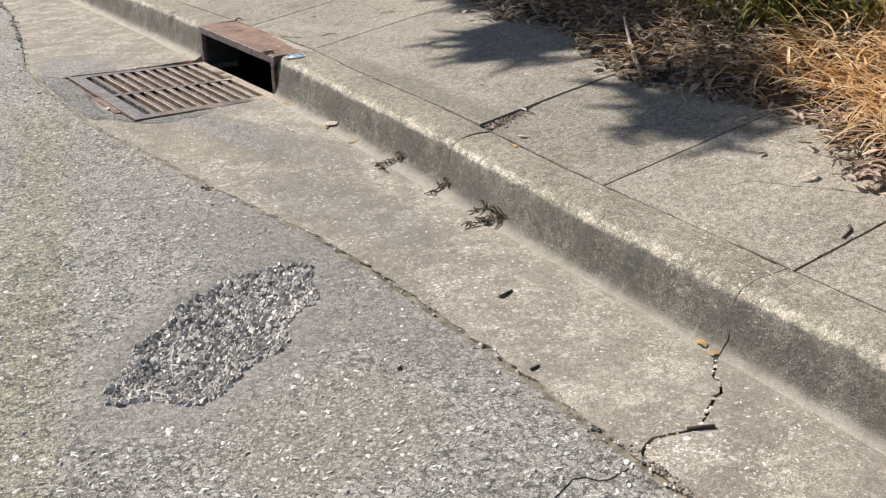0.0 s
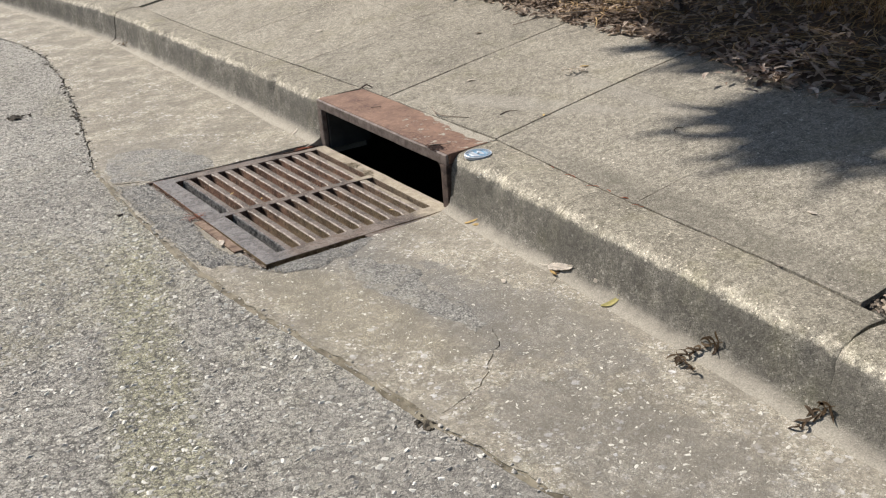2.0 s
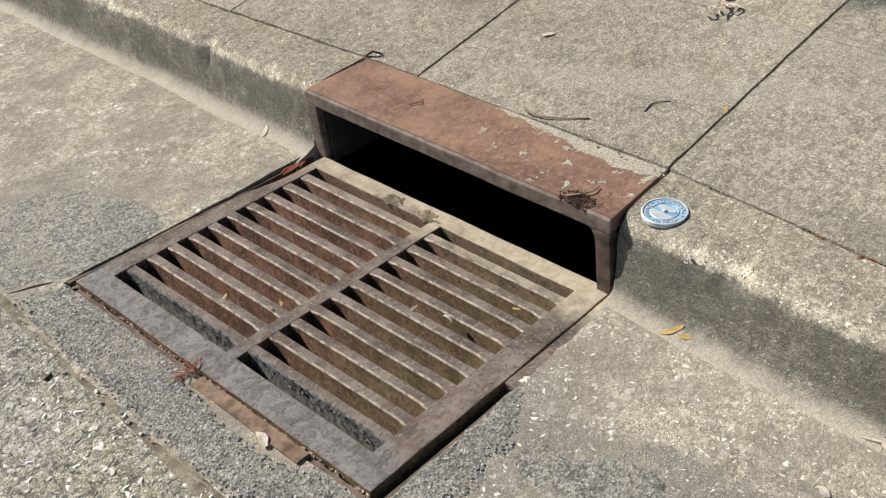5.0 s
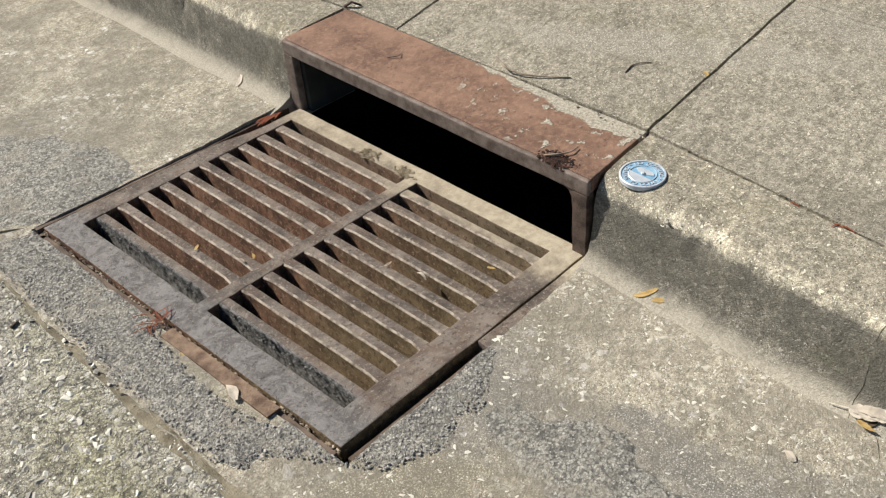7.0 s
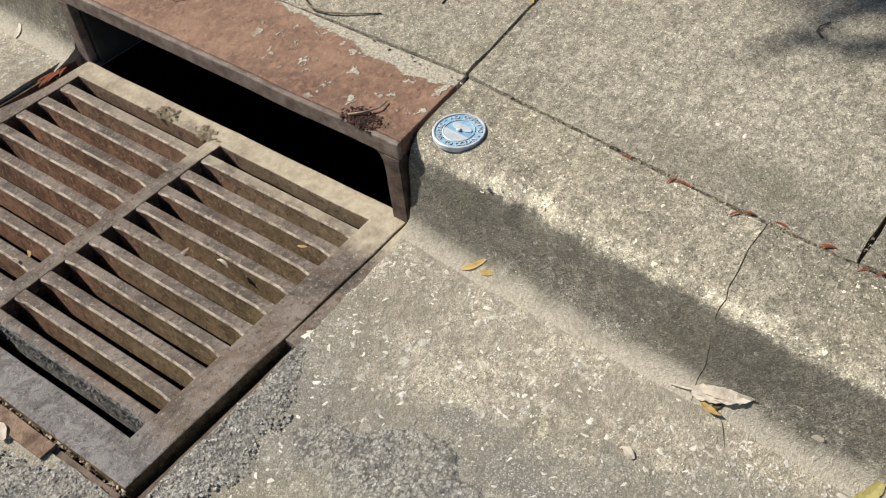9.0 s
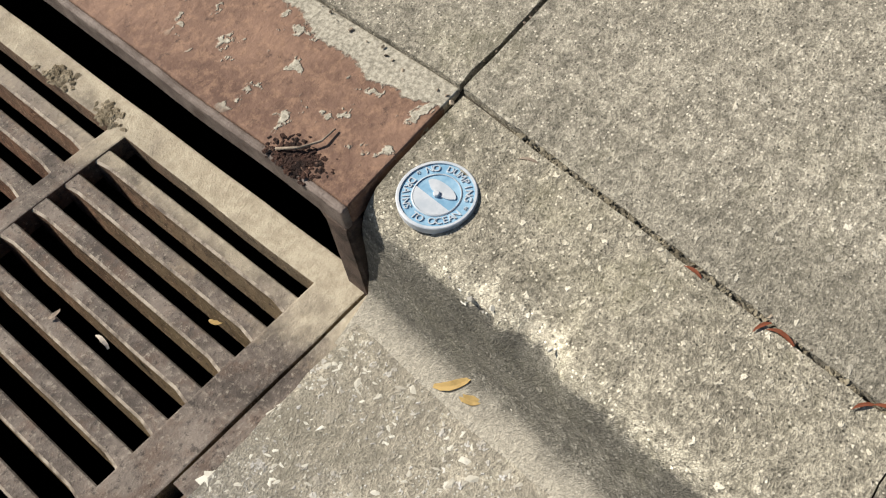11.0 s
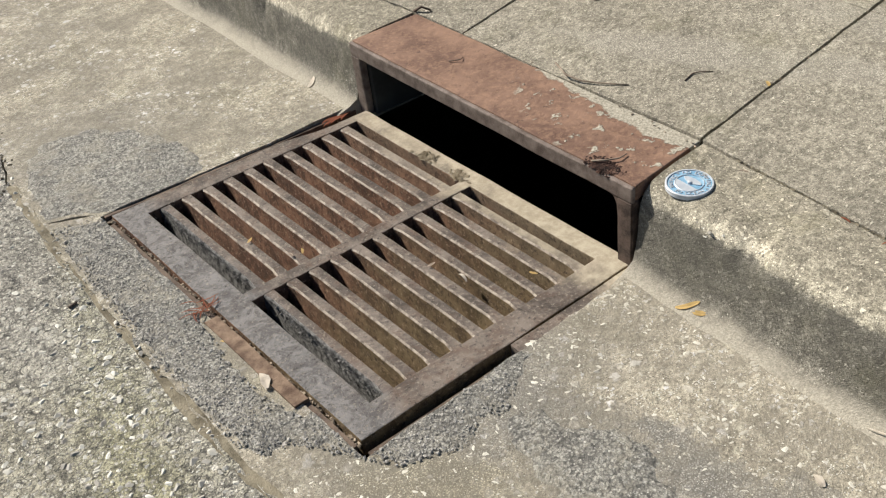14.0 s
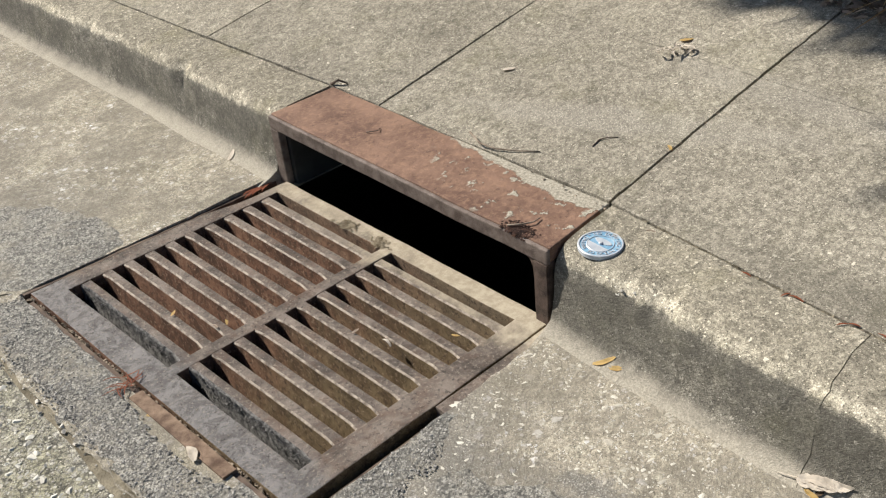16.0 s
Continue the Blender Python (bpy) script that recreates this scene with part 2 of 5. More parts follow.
def rust_plate():
    """Rusted cast hood with lost flakes and a smear of cement along its back."""
    n = Nodes("rusted_steel", 0.8, 0.0, 0.35)
    c = n.mix(n.ramp(n.noise(7, 6, 0.65), 0.3, 0.7), (0.108, 0.06, 0.042), (0.245, 0.15, 0.104))
    c = n.mix(n.math("MULTIPLY", n.ramp(n.noise(60, 6, 0.8), 0.46, 0.64), 0.6), c, (0.30, 0.185, 0.12))
    c = n.mix(n.math("MULTIPLY", n.ramp(n.noise(38, 7, 0.82), 0.55, 0.68), 0.8), c, (0.045, 0.026, 0.02))
    edge = n.math("MULTIPLY", n.blob(0.435, 0.33, 0.085, 0.36, 0.08, 0.5, 0.02), 1.0)
    spots = n.math("MULTIPLY", n.ramp(n.noise(26, 4, 0.6), 0.60, 0.64), n.blob(0.33, 0.22, 0.13, 0.30, 0.3, 0.3))
    wedge = n.blob(0.395, 0.19, 0.058, 0.16, 0.08, 0.6)
    cement = n.math("MAXIMUM", n.math("MAXIMUM", edge, wedge), spots)
    pale = n.mix(n.ramp(n.noise(190, 3, 0.7), 0.3, 0.7), (0.20, 0.185, 0.145), (0.46, 0.43, 0.35))
    c = n.mix(cement, c, pale)
    height = n.math("ADD", n.math("MULTIPLY", n.noise(80, 5, 0.7), 0.7), n.math("MULTIPLY", cement, 0.6))
    return n.done(c, height, 0.8, 0.004)


def iron_top():
    """Worn casting: dark metal, slate grey on the road side, with tan dust towards the kerb."""
    n = Nodes("worn_cast_iron", 0.74, 0.0, 0.25)
    c = n.mix(n.ramp(n.noise(8, 8, 0.75), 0.36, 0.64), (0.058, 0.047, 0.040), (0.20, 0.168, 0.142))
    c = n.mix(n.math("MULTIPLY", n.ramp(n.noise(22, 6, 0.75), 0.45, 0.65), 0.6), c, (0.12, 0.078, 0.056))
    x, y, _ = n.split(n.pos)
    side = n.math("ADD", n.math("ADD", x, n.math("MULTIPLY", y, 0.08)), n.math("MULTIPLY", n.math("SUBTRACT", n.noise(7, 6, 0.7), 0.5), 0.12))
    slate = n.mix(n.ramp(n.noise(26, 7, 0.8, 0.8), 0.38, 0.62), (0.085, 0.083, 0.083), (0.21, 0.206, 0.204))
    c = n.mix(n.ramp(side, -0.44, -0.36, 0.85, 0), c, slate)
    c = n.mix(n.math("MULTIPLY", n.ramp(n.noise(130, 4, 0.8), 0.54, 0.66), 0.65), c, (0.30, 0.265, 0.215))
    c = n.mix(n.math("MULTIPLY", n.ramp(n.noise(95, 4, 0.8), 0.54, 0.66), 0.7), c, (0.025, 0.021, 0.019))
    dust = n.math("ADD", x, n.math("MULTIPLY", n.math("SUBTRACT", n.noise(11, 6, 0.7), 0.5), 0.26))
    tan = n.mix(n.ramp(n.noise(45, 6, 0.8), 0.35, 0.65), (0.32, 0.277, 0.203), (0.455, 0.405, 0.308))
    c = n.mix(n.ramp(dust, 0.02, 0.16, 0, 0.95), c, tan)
    height = n.math("ADD", n.noise(45, 7, 0.8), n.math("MULTIPLY", n.noise(340, 2, 0.6), 0.5))
    return n.done(c, height, 0.7, 0.0035)


def iron_side():
    """Rust on the cut sides of the bars, brown to ochre, with crusts and scale."""
    n = Nodes("rusted_cast_iron", 0.85, 0.0, 0.3)
    x, y, z = n.split(n.pos)
    c = n.mix(n.ramp(n.noise(15, 7, 0.75), 0.34, 0.66), (0.085, 0.043, 0.026), (0.26, 0.138, 0.084))
    ochre = n.math("ADD", n.math("MULTIPLY", y, -1.0), n.math("MULTIPLY", n.noise(9, 4), 0.5))
    dull = n.mix(n.ramp(n.noise(21, 6, 0.75), 0.35, 0.65), (0.105, 0.078, 0.038), (0.235, 0.178, 0.096))
    c = n.mix(n.ramp(ochre, -0.35, 0.10, 0, 0.85), c, dull)
    dust = n.math("ADD", x, n.math("MULTIPLY", n.noise(11, 5, 0.7), 0.24))
    c = n.mix(n.ramp(dust, 0.10, 0.30, 0, 0.5), c, (0.29, 0.235, 0.165))
    c = n.mix(n.math("MULTIPLY", n.ramp(n.noise(75, 5, 0.8), 0.50, 0.64), 0.75), c, (0.05, 0.032, 0.022))
    c = n.mix(n.math("MULTIPLY", n.ramp(n.noise(120, 4, 0.8), 0.56, 0.66), 0.7), c, (0.40, 0.30, 0.20))
    return n.done(c, n.noise(80, 6, 0.8), 1.0, 0.005)


def leaf_material(name, a, b, thinness=0.42):
    n = Nodes(name, 0.75, 0, 0.3)
    c = n.mix(n.island(), a, b)
    c = n.mix(n.math("MULTIPLY", n.ramp(n.noise(60, 3), 0.45, 0.7), 0.5), c, tuple(v * 0.55 for v in a))
    m = n.done(c, n.noise(200, 3), 0.3, 0.001)
    thin, both = n.t.nodes.new("ShaderNodeBsdfTranslucent"), n.t.nodes.new("ShaderNodeMixShader")
    n.put(thin.inputs["Color"], c)
    both.inputs[0].default_value = thinness
    n.t.links.new(n.b.outputs[0], both.inputs[1])
    n.t.links.new(thin.outputs[0], both.inputs[2])
    n.t.links.new(both.outputs[0], n.t.nodes["Material Output"].inputs["Surface"])
    return m


M_ASPHALT, M_PATCH = asphalt(), tar_patch()
GREY = (0.27, 0.266, 0.25)
M_GUTTER = concrete("gutter_concrete", (0.475, 0.437, 0.357), (0.33, 0.302, 0.242), 1.0, (
    (GREY, 0.3, (-0.48, 1.40, 0.24, 0.26, 0.9, 0.9)),
    (GREY, 0.5, (-0.30, -0.05, 0.26, 0.13, 0.8, 1.0)),
    (GREY, 0.5, (-0.19, -0.45, 0.11, 0.42, 0.6, 1.1, 0.1)),
    ((0.36, 0.335, 0.26), 0.45, (-0.59, 0.30, 0.06, 0.17, 0.3, 0.6)),
    ((0.28, 0.275, 0.255), 0.5, (-0.06, -0.75, 0.12, 0.40, 0.2, 1.3, 0.2)),
    ((0.28, 0.275, 0.255), 0.45, (-0.17, -1.45, 0.16, 0.5, 0.2, 1.3, 0.2)),
    ((0.43, 0.39, 0.28), 0.6, (-0.42, -0.40, 0.12, 0.40, 0.3, 0.8, 0.25)),
    ((0.45, 0.415, 0.345), 0.7, (0.09, 2.4, 0.035, 1.4, 0.9, 0.2, 0.06)),
), moss=0.2, dust=0.6)
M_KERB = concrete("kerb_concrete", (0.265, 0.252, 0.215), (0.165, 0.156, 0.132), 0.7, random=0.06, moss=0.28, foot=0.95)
M_SLAB = concrete("sidewalk_concrete", (0.325, 0.303, 0.25), (0.25, 0.232, 0.19), 0.3, (((0.50, 0.47, 0.40), 0.45, (0.62, 0.22, 0.05, 0.42, 0.9, 0.6, 0.35)), ((0.50, 0.47, 0.40), 0.4, (0.88, -0.1, 0.05, 0.33, 0.9, 0.6)), ((0.17, 0.16, 0.125), 0.4, (0.42, -0.9, 0.06, 0.7, 0.9, 0.6))), random=0.07, moss=0.25)
M_DIRT = mottled("joint_dirt", (0.035, 0.03, 0.022), (0.10, 0.085, 0.06), 30, islands=0)
M_SEAM = mottled("mossy_earth", (0.10, 0.086, 0.058), (0.28, 0.25, 0.18), 22, bump=0.9, dist=0.004)
M_RAIL = mottled("rusty_rail", (0.07, 0.052, 0.042), (0.17, 0.128, 0.098), 25, bump=0.8, dist=0.003)
M_SOIL = mottled("dry_soil", (0.07, 0.05, 0.035), (0.16, 0.12, 0.085), 14, bump=0.8, dist=0.01)
# near-black colour stands in for the deep shade inside the drain
M_BASIN = mottled("basin_concrete_in_shade", (0.02, 0.02, 0.019), (0.05, 0.05, 0.047), 6)
M_HOOD, M_TOP, M_SIDE = rust_plate(), iron_top(), iron_side()
M_LIP = mottled("worn_steel_edge", (0.085, 0.062, 0.05), (0.215, 0.175, 0.15), 26, 0.62, 0.7, 0.003)
# rust taken down to near black for the shade of a rusted-through hole
M_HOLE_CRUST = mottled("rust_crust", (0.012, 0.007, 0.006), (0.085, 0.042, 0.029), 60, bump=1.0, dist=0.004)
M_CHIP = mottled("pale_road_chips", (0.30, 0.286, 0.255), (0.56, 0.53, 0.47), 40, islands=0.7)
M_GRAVEL = mottled("loose_gravel", (0.27, 0.257, 0.228), (0.52, 0.494, 0.436), 40, islands=0.7)
M_PEBBLE = mottled("pale_pebbles", (0.40, 0.372, 0.305), (0.60, 0.565, 0.475), 40, islands=0.45)
M_LITTER = leaf_material("leaf_litter", (0.07, 0.045, 0.032), (0.70, 0.58, 0.46))
M_STRAW = leaf_material("dry_grass", (0.30, 0.18, 0.075), (0.74, 0.56, 0.31))
M_STRAP = leaf_material("green_blades", (0.05, 0.075, 0.018), (0.38, 0.32, 0.09))
M_SHRUB = leaf_material("shrub_leaves", (0.02, 0.032, 0.012), (0.075, 0.095, 0.035))
M_BROWN = leaf_material("brown_leaf", (0.075, 0.05, 0.03), (0.16, 0.11, 0.06))
M_PALE = leaf_material("bleached_leaf", (0.60, 0.54, 0.45), (0.80, 0.74, 0.64))
M_YELLOW = leaf_material("yellow_leaf", (0.50, 0.33, 0.11), (0.66, 0.50, 0.22))
M_RED = leaf_material("red_needles", (0.22, 0.06, 0.03), (0.36, 0.13, 0.07))
M_BARK = mottled("bark", (0.06, 0.045, 0.035), (0.16, 0.125, 0.10), 25, bump=0.9, dist=0.006)
M_TWIG = mottled("dry_twig", (0.13, 0.10, 0.075), (0.32, 0.27, 0.21), 60)
M_BLUE = mottled("blue_enamel", (0.14, 0.29, 0.43), (0.28, 0.44, 0.56), 55, 0.5, 0.2, 0.0006)
M_ALU = mottled("dull_aluminium", (0.44, 0.49, 0.54), (0.60, 0.63, 0.66), 50, 0.42, 0.2, 0.0006, metal=0.25)
# golden straw with sunlight put into the colour: paler and more translucent
M_GOLD_LIT = leaf_material("golden_grass", (0.66, 0.40, 0.16), (0.95, 0.80, 0.54), 0.6)
M_CRUMB = mottled("brown_crumbs", (0.10, 0.078, 0.055), (0.30, 0.25, 0.19), 40, islands=0.6)
M_GROUT = mottled("grey_crumbs", (0.13, 0.128, 0.12), (0.33, 0.32, 0.295), 40, islands=0.6)
M_EDGE = mottled("rubbed_iron_edge", (0.10, 0.078, 0.06), (0.40, 0.345, 0.275), 55, 0.6, 0.6, 0.002)
M_TARRED = mottled("tarred_iron", (0.055, 0.055, 0.054), (0.30, 0.295, 0.28), 75, 0.85, 1.0, 0.006)
M_STRIP = mottled("brown_rust", (0.10, 0.062, 0.042), (0.28, 0.20, 0.14), 28, 0.85, 0.8, 0.004)
M_JAMB = mottled("corroded_jamb", (0.035, 0.024, 0.019), (0.13, 0.092, 0.072), 30, 0.8, 0.9, 0.004)
M_MUD = mottled("dried_mud", (0.17, 0.135, 0.085), (0.42, 0.365, 0.265), 45, 0.95, 1.0, 0.006)
M_OLIVE = leaf_material("olive_leaf", (0.40, 0.36, 0.12), (0.58, 0.52, 0.22))
M_ROSY = leaf_material("rosy_dead_leaf", (0.30, 0.20, 0.15), (0.86, 0.75, 0.63))
M_STALK = mottled("pale_stalk", (0.30, 0.24, 0.18), (0.52, 0.44, 0.35), 40)


# ---- building helpers ----
def mesh_from(name, verts, faces, material, smooth=False):
    me = bpy.data.meshes.new(name)
    me.from_pydata([tuple(v) for v in verts], [], [tuple(f) for f in faces])
    me.materials.append(material)
    if smooth:
        me.polygons.foreach_set("use_smooth", [True] * len(me.polygons))
    me.update()
    return me


def under(ob, parent):
    if parent is not None:
        ob.parent = parent
    return ob


def part(name, bm, material, parent=None, label=""):
    """Links a bmesh as one mesh object under a thing or a part."""
    me = bpy.data.meshes.new(name)
    bm.to_mesh(me)
    bm.free()
    for m in material if isinstance(material, (list, tuple)) else (material,):
        me.materials.append(m)
    ob = under(new(name, me), parent)
    return tagged(ob, label) if label else ob


def piece(name, verts, faces, material, parent=None, label="", smooth=False):
    ob = under(new(name, mesh_from(name, verts, faces, material, smooth)), parent)
    return tagged(ob, label) if label else ob


def wob(x, y, z=0.0):
    return noise.noise(Vector((x, y, z)))


def sink(y):
    """The street drops a little on the near side."""
    s = min(1.0, max(0.0, (-1.0 - y) / 1.3))
    return -0.028 * s * s * (3 - 2 * s)


def along(points, y):
    """x of a polyline of (x, y), sorted by y."""
    for (x0, y0), (x1, y1) in zip(points, points[1:]):
        if y <= y1:
            return x0 + (x1 - x0) * (y - y0) / (y1 - y0)
    return points[-1][0]


KERB = [(0.185, -9.0), (0.185, 0.03), (0.142, 1.0), (0.112, 1.75), (0.048, 2.75), (-0.022, 3.88), (-0.116, 4.53), (-0.218, 5.19), (-0.394, 6.19), (-0.80, 8.0), (-1.35, 10.0), (-2.05, 12.0)]
EDGE = [(-0.26, -9.0), (-0.27, -3.2), (-0.272, -2.6), (-0.29, -2.2), (-0.31, -1.9), (-0.36, -1.55), (-0.44, -1.25), (-0.495, -1.0), (-0.54, -0.68), (-0.62, -0.26),
        (-0.68, 0.11), (-0.70, 0.6), (-0.718, 1.0), (-0.716, 1.35), (-0.656, 1.8), (-0.577, 2.44), (-0.512, 3.1), (-0.486, 3.8), (-0.54, 4.4), (-0.68, 4.95),
        (-0.95, 6.4), (-1.36, 8.0), (-1.92, 10.0), (-2.62, 12.0)]
BACK = [(0.368, -9.0), (0.368, -0.5), (0.390, 0.06), (0.346, 1.0), (0.292, 1.65), (0.212, 2.73), (0.165, 3.88), (0.07, 4.53), (-0.03, 5.19), (-0.205, 6.19), (-0.61, 8.0), (-1.16, 10.0), (-1.86, 12.0)]
MIDDLE = [(0.91, -9.0), (0.91, 0.5), (0.95, 1.66), (0.99, 2.36), (0.97, 3.6), (0.87, 4.8), (0.64, 6.3), (0.25, 8.0), (-0.3, 10.0), (-1.0, 12.0)]
PIT = (-0.80, -2.03, 0.40, 0.19, 0.72)


def in_pit(x, y):
    cx, cy, a, b, turn = PIT
    c, s = math.cos(turn), math.sin(turn)
    u, v = ((x - cx) * c + (y - cy) * s) / a, (-(x - cx) * s + (y - cy) * c) / b
    return u * u + v * v + 0.5 * wob(x * 7, y * 7, 2)


def road_z(x, y):
    z = sink(y) - 0.012 + 0.004 * wob(x * 2, y * 2) + 0.0025 * wob(x * 11, y * 11, 5)
    d = in_pit(x, y)
    return z - 0.017 * max(0.0, min(1.0, (1.15 - d) / 0.7))


def gutter_z(x, y):
    s = max(0.0, min(1.0, (along(KERB, y) - x) / 0.45))
    return sink(y) * 0.8 - 0.010 * s + 0.003 * wob(x * 2.4, y * 2.4, 3) + 0.0012 * wob(x * 12, y * 12, 8)


def walk_z(x, y):
    return 0.187 + sink(y) + 0.17 * (x - min(0.365, along(BACK, y))) + 0.003 * wob(x * 1.7, y * 1.7, 9)


def inside(pts, poly):
    """Which of the points (n, 2) lie in the polygon."""
    x, y = pts[:, 0], pts[:, 1]
    hit = np.zeros(len(pts), bool)
    for (x0, y0), (x1, y1) in zip(poly, poly[1:] + poly[:1]):
        cross = (y0 > y) != (y1 > y)
        if y0 != y1:
            hit ^= cross & (x < (x1 - x0) * (y - y0) / (y1 - y0) + x0)
    return hit


def rough_line(points, step, jitter, seed=0, close=True):
    """The polyline with a point every step, each shifted a little."""
    out = []
    for (x0, y0), (x1, y1) in zip(points, points[1:] + points[:1] if close else points[1:]):
        n = max(1, int(math.hypot(x1 - x0, y1 - y0) / step))
        for i in range(n):
            x, y = x0 + (x1 - x0) * i / n, y0 + (y1 - y0) * i / n
            out.append((x + jitter * (wob(x * 23, y * 23, seed) + 0.6 * wob(x * 70, y * 70, seed + 3)), y + jitter * (wob(x * 23, y * 23, seed + 7) + 0.6 * wob(x * 70, y * 70, seed + 4))))
    if not close:
        out.append(points[-1])
    return out


def sheet(name, outline, holes, grids, height, material, parent=None, depth=0.03):
    """A slab seen from above: a cut-out outline with holes, a fine top and edges that go down. grids: (x0, x1, y0, y1, step)."""
    from mathutils.geometry import delaunay_2d_cdt
    pts, edges = [], []
    for loop in (outline, *holes):
        base = len(pts)
        pts += loop
        edges += [(base + i, base + (i + 1) % len(loop)) for i in range(len(loop))]
    rim = np.array(pts)
    for x0, x1, y0, y1, step in grids:
        gx, gy = np.meshgrid(np.arange(x0, x1, step), np.arange(y0, y1, step))
        g = np.stack([gx.ravel(), gy.ravel()], 1) + np.random.uniform(-0.2, 0.2, (gx.size, 2)) * step
        g = g[inside(g, outline)]
        for h in holes:
            g = g[~inside(g, h)]
        pts += [tuple(p) for p in g]
    vs, es, fs, *_ = delaunay_2d_cdt([Vector(p) for p in pts], edges, [], 0, 1e-6)
    vs = [(v.x, v.y) for v in vs]
    centre = np.array([[sum(vs[i][k] for i in f) / len(f) for k in (0, 1)] for f in fs])
    keep = inside(centre, outline)
    for h in holes:
        keep &= ~inside(centre, h)
    fs = [tuple(f) for f, k in zip(fs, keep) if k]
    verts = [(x, y, height(x, y)) for x, y in vs]
    count = {}
    for f in fs:
        for a, b in zip(f, f[1:] + f[:1]):
            count[(a, b)] = True
    low = {}
    for a, b in [e for e in count if (e[1], e[0]) not in count]:
        for i in (a, b):
            if i not in low:
                low[i] = len(verts)
                x, y, z = verts[i]
                verts.append((x, y, z - depth))
        fs.append((b, a, low[a], low[b]))
    used = sorted({i for f in fs for i in f})
    index = {j: i for i, j in enumerate(used)}
    return piece(name, [verts[i] for i in used], [tuple(index[i] for i in f) for f in fs], material, parent)


def crack(points, width, seed=0):
    """A thin ragged closed outline round a line."""
    line = rough_line(points, 0.02, 0.012, seed, False)
    left, right = [], []
    for i, (x, y) in enumerate(line):
        (xa, ya), (xb, yb) = line[max(0, i - 1)], line[min(len(line) - 1, i + 1)]
        dx, dy = xb - xa, yb - ya
        d = math.hypot(dx, dy) or 1
        w = width * (0.8 + 0.5 * abs(wob(x * 31, y * 31, seed + 1))) * (0.25 if i in (0, len(line) - 1) else 1)
        left.append((x - dy / d * w / 2, y + dx / d * w / 2))
        right.append((x + dy / d * w / 2, y - dx / d * w / 2))
    return left + right[::-1]


def stones(name, places, material, squash=0.6, parent=None):
    """Many small angular stones in one mesh. places: rows of x, y, z, radius."""
    p = np.array(places)
    n = len(p)
    base = np.array([(1, 0, 0), (0, 1, 0), (-1, 0, 0), (0, -1, 0), (0.3, 0.2, 1), (0, 0, -0.8), (0.65, -0.6, 0.55), (-0.6, 0.6, 0.5)])
    tris = [(0, 1, 4), (1, 7, 4), (7, 2, 4), (2, 3, 4), (3, 6, 4), (6, 0, 4), (1, 2, 7), (3, 0, 6), (1, 0, 5), (2, 1, 5), (3, 2, 5), (0, 3, 5)]
    a = np.random.uniform(0, 6.28, n)
    v = np.repeat(base[None], n, 0) * np.random.uniform(0.65, 1.25, (n, 8, 3))
    v[:, :, 0] *= np.random.uniform(0.8, 1.35, (n, 1))
    c, s = np.cos(a)[:, None], np.sin(a)[:, None]
    x, y = v[:, :, 0] * c - v[:, :, 1] * s, v[:, :, 0] * s + v[:, :, 1] * c
    v = np.stack([x, y, v[:, :, 2] * squash], 2) * p[:, None, 3:4] + p[:, None, :3]
    faces = (np.array(tris)[None] + 8 * np.arange(n)[:, None, None]).reshape(-1, 3)
    return piece(name, v.reshape(-1, 3).tolist(), faces.tolist(), material, parent)


# ---- the street ----
q = [(x, y, -0.3) for x, y in ((-600, -600), (600, -600), (600, 600), (-600, 600), (-0.75, -1.45), (1.2, -1.45), (1.2, 1.65), (-0.75, 1.65))]
ground = piece("ground", q, [(0, 1, 5, 4), (1, 2, 6, 5), (2, 3, 7, 6), (3, 0, 4, 7)], M_SOIL)
tagged(ground, "dry brown earth reaching away on all sides", "ground", kind="structure")

GA, GB, GC, GD = (-0.568, 1.012), (-0.487, 0.011), (0.197, 0.038), (0.137, 0.995)


def on_grate(u, v):
    """Place on the grate's plane; u from the road side to the kerb, v along the kerb."""
    x = (GB[0] * (1 - u) + GC[0] * u) * (1 - v) + (GA[0] * (1 - u) + GD[0] * u) * v
    y = (GB[1] * (1 - u) + GC[1] * u) * (1 - v) + (GA[1] * (1 - u) + GD[1] * u) * v
    return x, y


hole = [on_grate(-0.03, -0.036), on_grate(1.2, -0.026), (0.36, 0.6), on_grate(1.3, 1.02), on_grate(-0.03, 1.018)]
hole = rough_line(hole, 0.025, 0.004, 2)
ys = [y for _, y in EDGE]
gutter_line = rough_line(EDGE, 0.02, 0.013, 5, False)
outline = [(x + 0.003, y) for x, y in gutter_line] + [(x + 0.06, y) for x, y in KERB[::-1]]
cracks = [crack([(0.16, -2.825), (0.10, -2.875), (0.045, -2.95), (-0.02, -2.99), (-0.096, -3.02), (-0.20, -3.0), (-0.262, -3.045)], 0.010, 1),
          crack([(-0.15, -2.93), (-0.165, -2.965), (-0.18, -2.99)], 0.007, 2), crack([(-0.455, -1.01), (-0.40, -0.99), (-0.323, -0.961), (-0.26, -0.90), (-0.209, -0.849), (-0.165, -0.79), (-0.148, -0.74)], 0.003, 3),
          crack([(-0.03, -2.985), (-0.01, -3.03), (0.01, -3.07)], 0.006, 6),
          crack([(-0.60, 1.047), (-0.63, 1.066), (-0.70, 1.10)], 0.010, 7), crack([(0.165, -0.60), (0.145, -0.63), (0.105, -0.655)], 0.0022, 9)]
